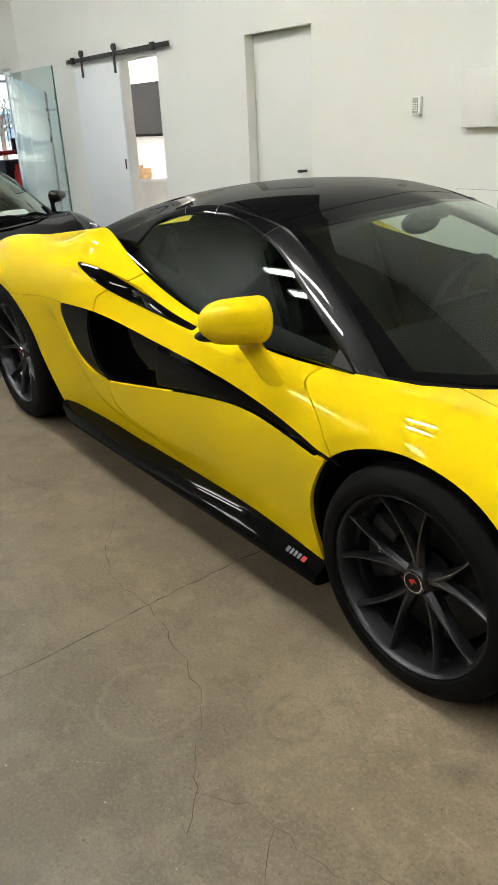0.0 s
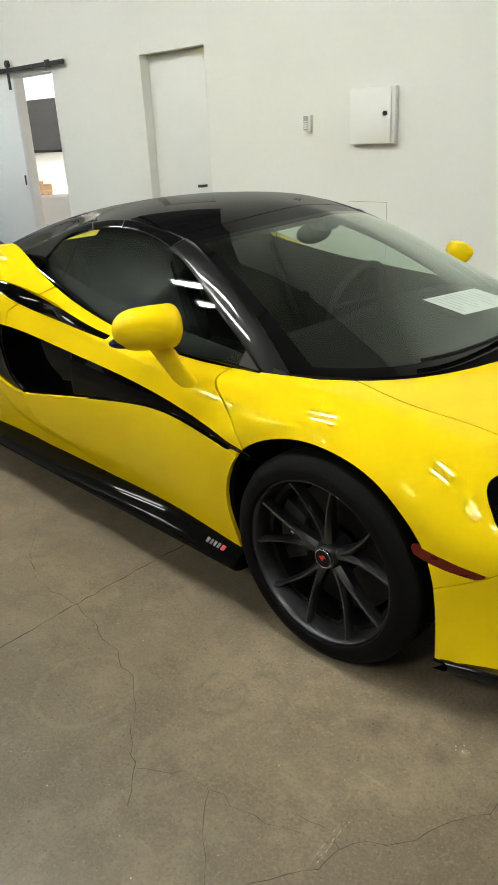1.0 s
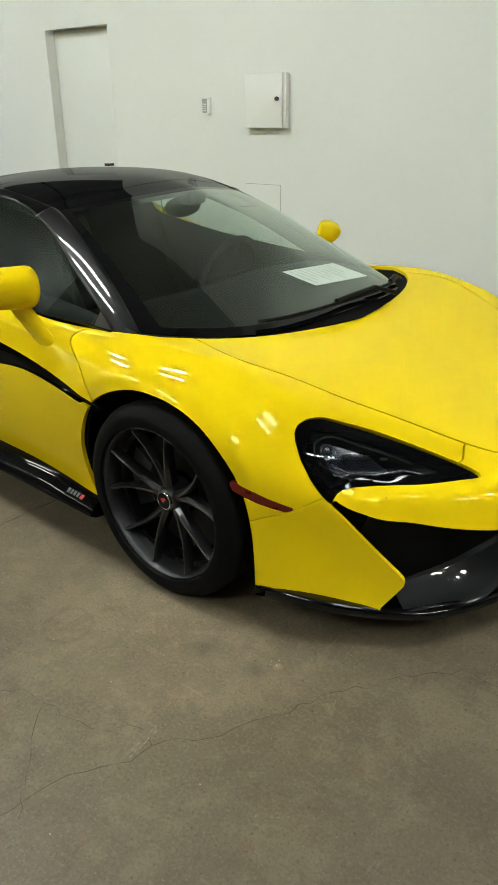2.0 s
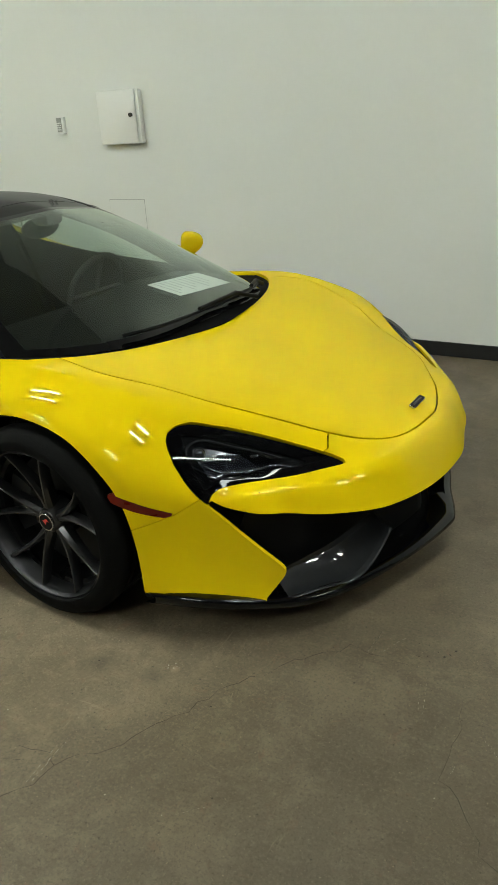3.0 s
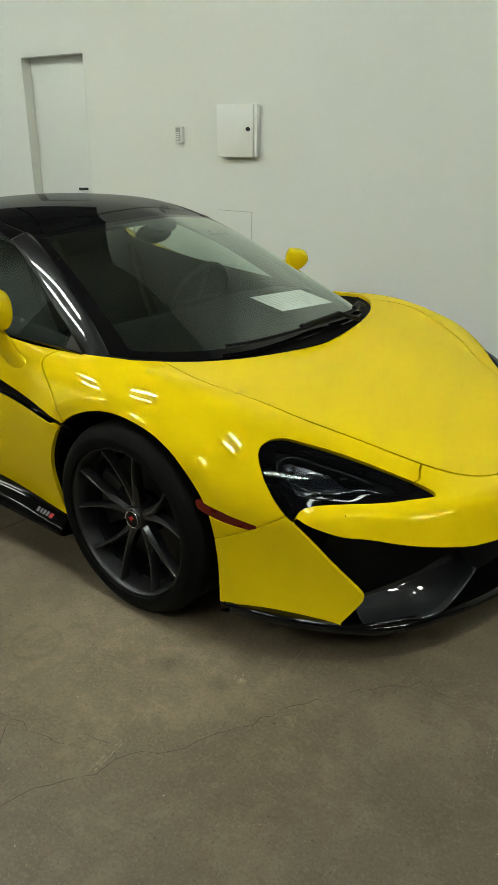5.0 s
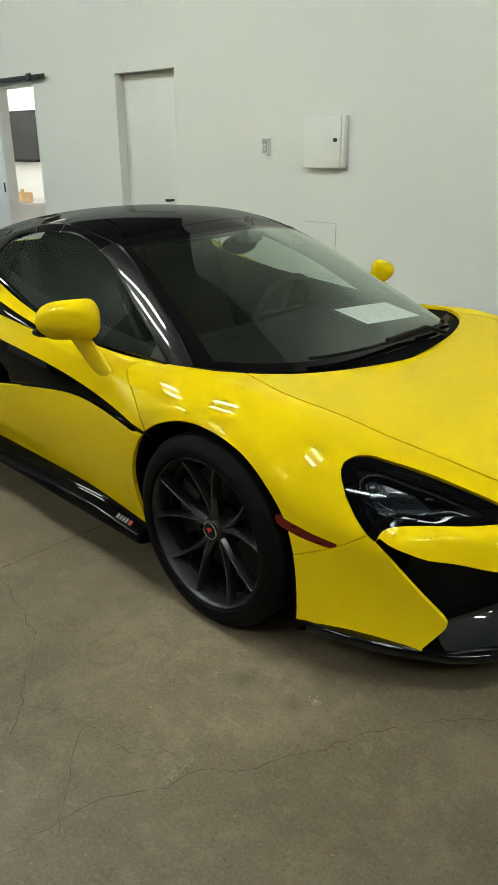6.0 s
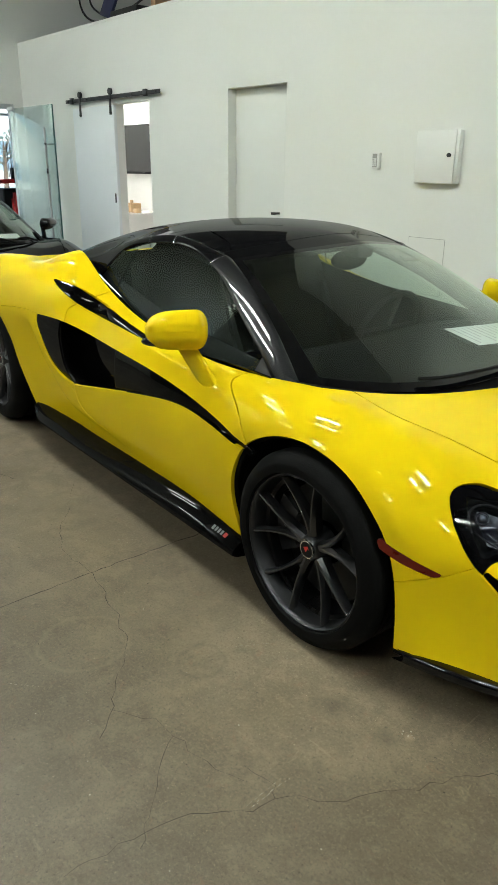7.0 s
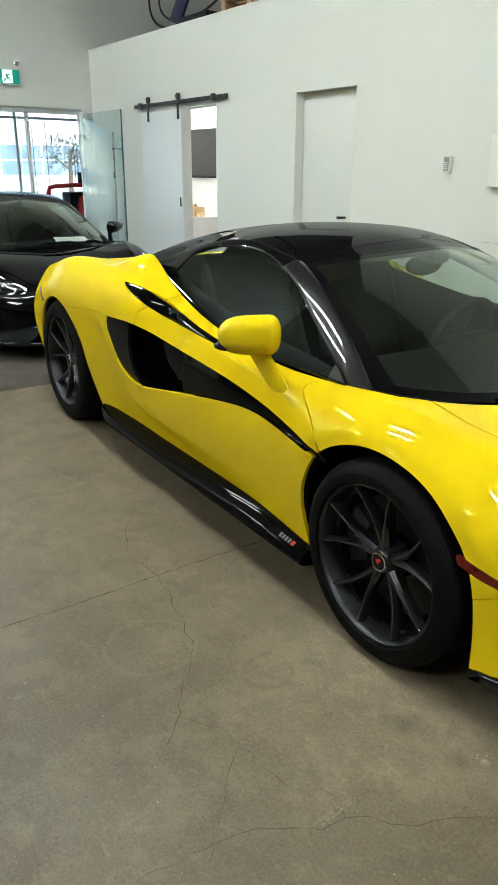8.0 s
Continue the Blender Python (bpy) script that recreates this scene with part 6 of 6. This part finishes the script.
    # mirrors
    for s in (-1, 1):
        rows = []
        for t in (1 - np.cos(np.linspace(0, math.pi, 23))) / 2:
            r = (max(1 - abs(1 - t / 0.22) ** 2.6, 0) if t < 0.22 else 1.0) ** 0.45 * (1 - max((t - 0.30) / 0.70, 0) ** 4.5) ** 0.5
            cx, cy, cz = -0.608 - 0.130 * t, 0.846 + 0.176 * t, (0.886 if s < 0 else 0.856) - 0.004 * t
            ring = []
            for k in range(32):
                b = 2 * math.pi * k / 32
                f, h = math.cos(b), math.sin(b)
                out_f = (0.085 if f > 0 else 0.030) * r * math.copysign(abs(f) ** (0.9 if s < 0 else 1.0), f)
                up = (0.071 if s < 0 else 0.058) * r * math.copysign(abs(h) ** (0.78 if s < 0 else 1.0), h) * (1 - 0.10 * max(f, 0)) * (1 - (0.10 if h > 0 else 0.03) * t**1.6)
                ring.append((cx + 0.82 * out_f, s * (cy + 0.574 * out_f), cz + up + 0.012 * r * max(f, 0)))
            rows.append(ring + ring[:1])
        m = lofted("mirror", rows if s > 0 else [r[::-1] for r in rows], paint, doors[s], "body-coloured door mirror housing")
        blade = []
        for t in np.linspace(-0.16, 1, 13):
            p = np.array([-0.583 - 0.105 * t, s * (0.862 + 0.03 * t), 0.700 + 0.125 * t])
            l, h = 0.054 - 0.006 * t, 0.026 - 0.008 * t
            blade.append([tuple(p + np.array([l * math.cos(b) * 0.95, s * (h * math.sin(b) * 0.8 - 0.12 * l * math.cos(b)), (0.15 + 0.25 * t) * l * math.cos(b) + 0.6 * h * math.sin(b)])) for b in np.linspace(0, 2 * math.pi, 21)])
        lofted("stalk", blade if s > 0 else [b[::-1] for b in blade], paint, m)
        bm = bmesh.new()
        bmesh.ops.create_uvsphere(bm, u_segments=20, v_segments=12, radius=1, matrix=Matrix.Translation((-0.690, s * 0.935, 0.884 if s < 0 else 0.843)) @ Matrix.Rotation(radians(s * 35), 4, 'Z') @ Matrix.Diagonal((0.008, 0.075, 0.044, 1)))
        part("mirror_glass", bm, CHROME, m, "mirror glass", 60)
        bm = bmesh.new()
        bmesh.ops.create_uvsphere(bm, u_segments=20, v_segments=12, radius=1, matrix=Matrix.Translation((-0.705, s * 1.0, 0.848)) @ Matrix.Rotation(radians(s * 35), 4, 'Z') @ Matrix.Diagonal((0.03, 0.05, 0.018, 1)))
        part("mirror_base", bm, GLOSS_BLACK, m, "gloss black mirror foot", 60)

    # wipers
    def on_screen(a, b):
        k = windscreen_grid(11, 21)
        i, j = a * 10, (b + 1) * 10
        i0, j0 = min(int(i), 9), min(int(j), 19)
        fi, fj = i - i0, j - j0
        return Vector(k[i0, j0] * (1 - fi) * (1 - fj) + k[i0 + 1, j0] * fi * (1 - fj) + k[i0, j0 + 1] * (1 - fi) * fj + k[i0 + 1, j0 + 1] * fi * fj)

    for b0, b1, a1 in ((0.40, -0.66, 0.028), (0.74, 0.30, 0.03)):
        w = tube("wiper", [tuple(on_screen(0.02 + (a1 - 0.02) * t, b0 + (b1 - b0) * t) + Vector((0.012, 0, 0.022))) for t in np.linspace(0, 1, 12)], 0.008, SATIN_BLACK, car, "black wiper blade", 8, 0.8)
        tube("arm", [tuple(on_screen(0.0, b0 + 0.06) + Vector((0.03, 0, 0.012))), tuple(on_screen(0.03, b0 - 0.1) + Vector((0.02, 0, 0.034))), tuple(on_screen(0.02 + (a1 - 0.02) * 0.5, b0 + (b1 - b0) * 0.5) + Vector((0.014, 0, 0.032)))], 0.009, SATIN_BLACK, w, "", 8)

    # cabin
    dash = []
    for x, z, w in ((-0.02, 0.735, 0.60), (-0.20, 0.765, 0.68), (-0.45, 0.775, 0.70), (-0.60, 0.755, 0.70), (-0.66, 0.70, 0.70), (-0.62, 0.50, 0.70)):
        dash.append([(x + (0.0 if x < -0.3 else -0.12 * (y / 0.7) ** 2), y, z + 0.018 * math.exp(-(((y - 0.36) / 0.2) ** 2)) * (1 if x < -0.3 else 0)) for y in np.linspace(w, -w, 31)])
    lofted("dashboard", [d[::-1] for d in dash], ALCANTARA, car, "dark fabric dashboard")
    hub = Vector((-0.80, 0.36, 0.72))
    tilt = Matrix.Translation(hub) @ Matrix.Rotation(radians(-68), 4, "Y")
    ring = [tuple(tilt @ Vector((0.178 * math.cos(a), 0.178 * math.sin(a), 0))) for a in np.linspace(0, 2 * math.pi, 41)]
    wheel_ob = tube("steering_wheel", ring, 0.015, LEATHER, car, "black leather steering wheel")
    for a in (0, math.pi, math.pi * 1.5):
        tube("spoke", [tuple(hub), tuple(tilt @ Vector((0.17 * math.cos(a + math.pi / 2), 0.17 * math.sin(a + math.pi / 2), 0)))], 0.016, LEATHER, wheel_ob, "", 8, 0.5)
    for y in (-0.36, 0.36):
        solid("seat", [(-0.82, 0.20), (-0.86, 0.36), (-1.25, 0.32), (-1.42, 0.62), (-1.52, 0.92), (-1.56, 1.04), (-1.64, 1.03), (-1.62, 0.80), (-1.48, 0.36), (-1.40, 0.18)], y - 0.24, y + 0.24, LEATHER, car, "black leather sports seat", 0.035)
    solid("bulkhead", [(-1.72, 0.14), (-1.70, 0.92), (-1.80, 1.02), (-1.9, 0.14)], -0.60, 0.60, UNDER, car)
    slab("cabin_floor", [(0.0, -0.7), (0.0, 0.7), (-1.75, 0.7), (-1.75, -0.7)], 0.16, 0.18, UNDER, car)
    for s in (-1, 1):
        lofted("door_card", [[(x, s * w, z) for w, z in ((0.70, 0.18), (0.70, 0.45), (0.735, 0.60), (0.755, 0.735), (side_glass_w(card_top(x)) - 0.022, card_top(x)))][:: -s] for x in np.linspace(-2.0, -0.25, 15)], LEATHER, doors[s], "black inner door panel")
    block("console", -1.45, -0.62, -0.10, 0.10, 0.18, 0.52, LEATHER, car, bevel=0.02)
    bm = bmesh.new()
    bmesh.ops.create_uvsphere(bm, u_segments=24, v_segments=14, radius=1, matrix=Matrix.Translation((-0.80, 0.06, 1.045)) @ Matrix.Diagonal((0.032, 0.125, 0.042, 1)))
    rear_mirror = part("rear_mirror", bm, SATIN_BLACK, car, "black interior mirror", 60)
    block("mount", -0.80, -0.70, 0.0, 0.12, 1.06, 1.125, SATIN_BLACK, rear_mirror, "black mirror mount", 0.02)
    # tail end
    lines = []
    for z, k in ((0.28, 0.0), (0.45, 0.03), (0.62, 0.03), (0.80, -0.01)):
        lines.append([(-3.45 + 0.0 - k * (1 - (abs(w) / 0.8) ** 2), w, z) for w in np.linspace(-0.78 + 0.1 * (z > 0.7), 0.78 - 0.1 * (z > 0.7), 21)])
    lofted("tail_panel", [l[::-1] for l in lines], SATIN_BLACK, car, "black mesh tail panel")
    for s in (-1, 1):
        tube("tail_light", [(-3.46, s * 0.30, 0.74), (-3.47, s * 0.55, 0.74), (-3.45, s * 0.72, 0.70)], 0.012, RED_LENS, car, "slim red tail light")
    # wheels
    for s in (-1, 1):
        wheel(car, (0, s * 0.8365, 0.318), 0.318, 0.248, 0.225, s, "dark ten-spoke front wheel")
        wheel(car, (-2.67, s * 0.808, 0.352), 0.352, 0.262, 0.285, s, "dark ten-spoke rear wheel")
    # the middle of the car lies a little off the line that its right side was drawn from
    slide = lambda y, x=-1.0: y - 0.07 * smooth((y + 0.25) / 0.5) * (1 - 0.65 * np.exp(-(((x - 0.45) / 0.28) ** 2)))

    def settle(k):
        x, y, z = k[:, 0].copy(), slide(k[:, 1], k[:, 0]), k[:, 2].copy()
        lobe = smooth((y - 0.48) / 0.14) * np.exp(-(((x - 0.54) / 0.16) ** 2))
        k[:, 0] = x - 0.036 * smooth((y + 0.06) / 0.25) * smooth((x - 0.70) / 0.2)
        k[:, 1] = y + 0.03 * lobe
        k[:, 2] = z + 0.025 * lobe * smooth((z - 0.38) / 0.12)

    for ob in car.children:
        if ob.type == "EMPTY" or ob.location.length > 0:
            ob.location.y = float(slide(ob.location.y))
            continue
        for o in (ob, *ob.children_recursive):
            k = np.empty(3 * len(o.data.vertices))
            o.data.vertices.foreach_get("co", k)
            k = k.reshape(-1, 3)
            settle(k)
            o.data.vertices.foreach_set("co", k.ravel())
            o.data.update()
    return car


yellow_car = build_car("sports_car", "bright yellow two-seat sports car with a black hardtop", YELLOW, pose(0, 0, 0))
black_car = build_car("sports_car", "glossy black sports car parked behind the yellow one", BLACK_PAINT, pose(-4.98, -0.19, 0, 0, 0, 0), detail=False)

# price sheets lying on the dashboards
for car_at, spot in ((pose(0, 0, 0), pose(-0.257, 0.29, 0.788, 0, 6, -12)), (pose(-4.98, -0.19, 0), pose(-0.30, 0.28, 0.79, 0, 6, -10))):
    sheet = thing("paper_sheet", "printed white sheet in a clear sleeve on the dashboard", "paper", car_at @ spot, "price sheets")
    block("sleeve", -0.118, 0.118, -0.175, 0.158, -0.0012, 0.0, LENS_GLASS, sheet)
    block("sheet", -0.105, 0.105, -0.145, 0.145, 0.0002, 0.0012, PAPER, sheet)
    bm = bmesh.new()
    for k in range(9):
        box(bm, -0.09, 0.085 - 0.03 * (k % 3), -0.12 + k * 0.026, -0.115 + k * 0.026, 0.0014, 0.0018)
    part("print", bm, INK, sheet, "grey bars of small print")
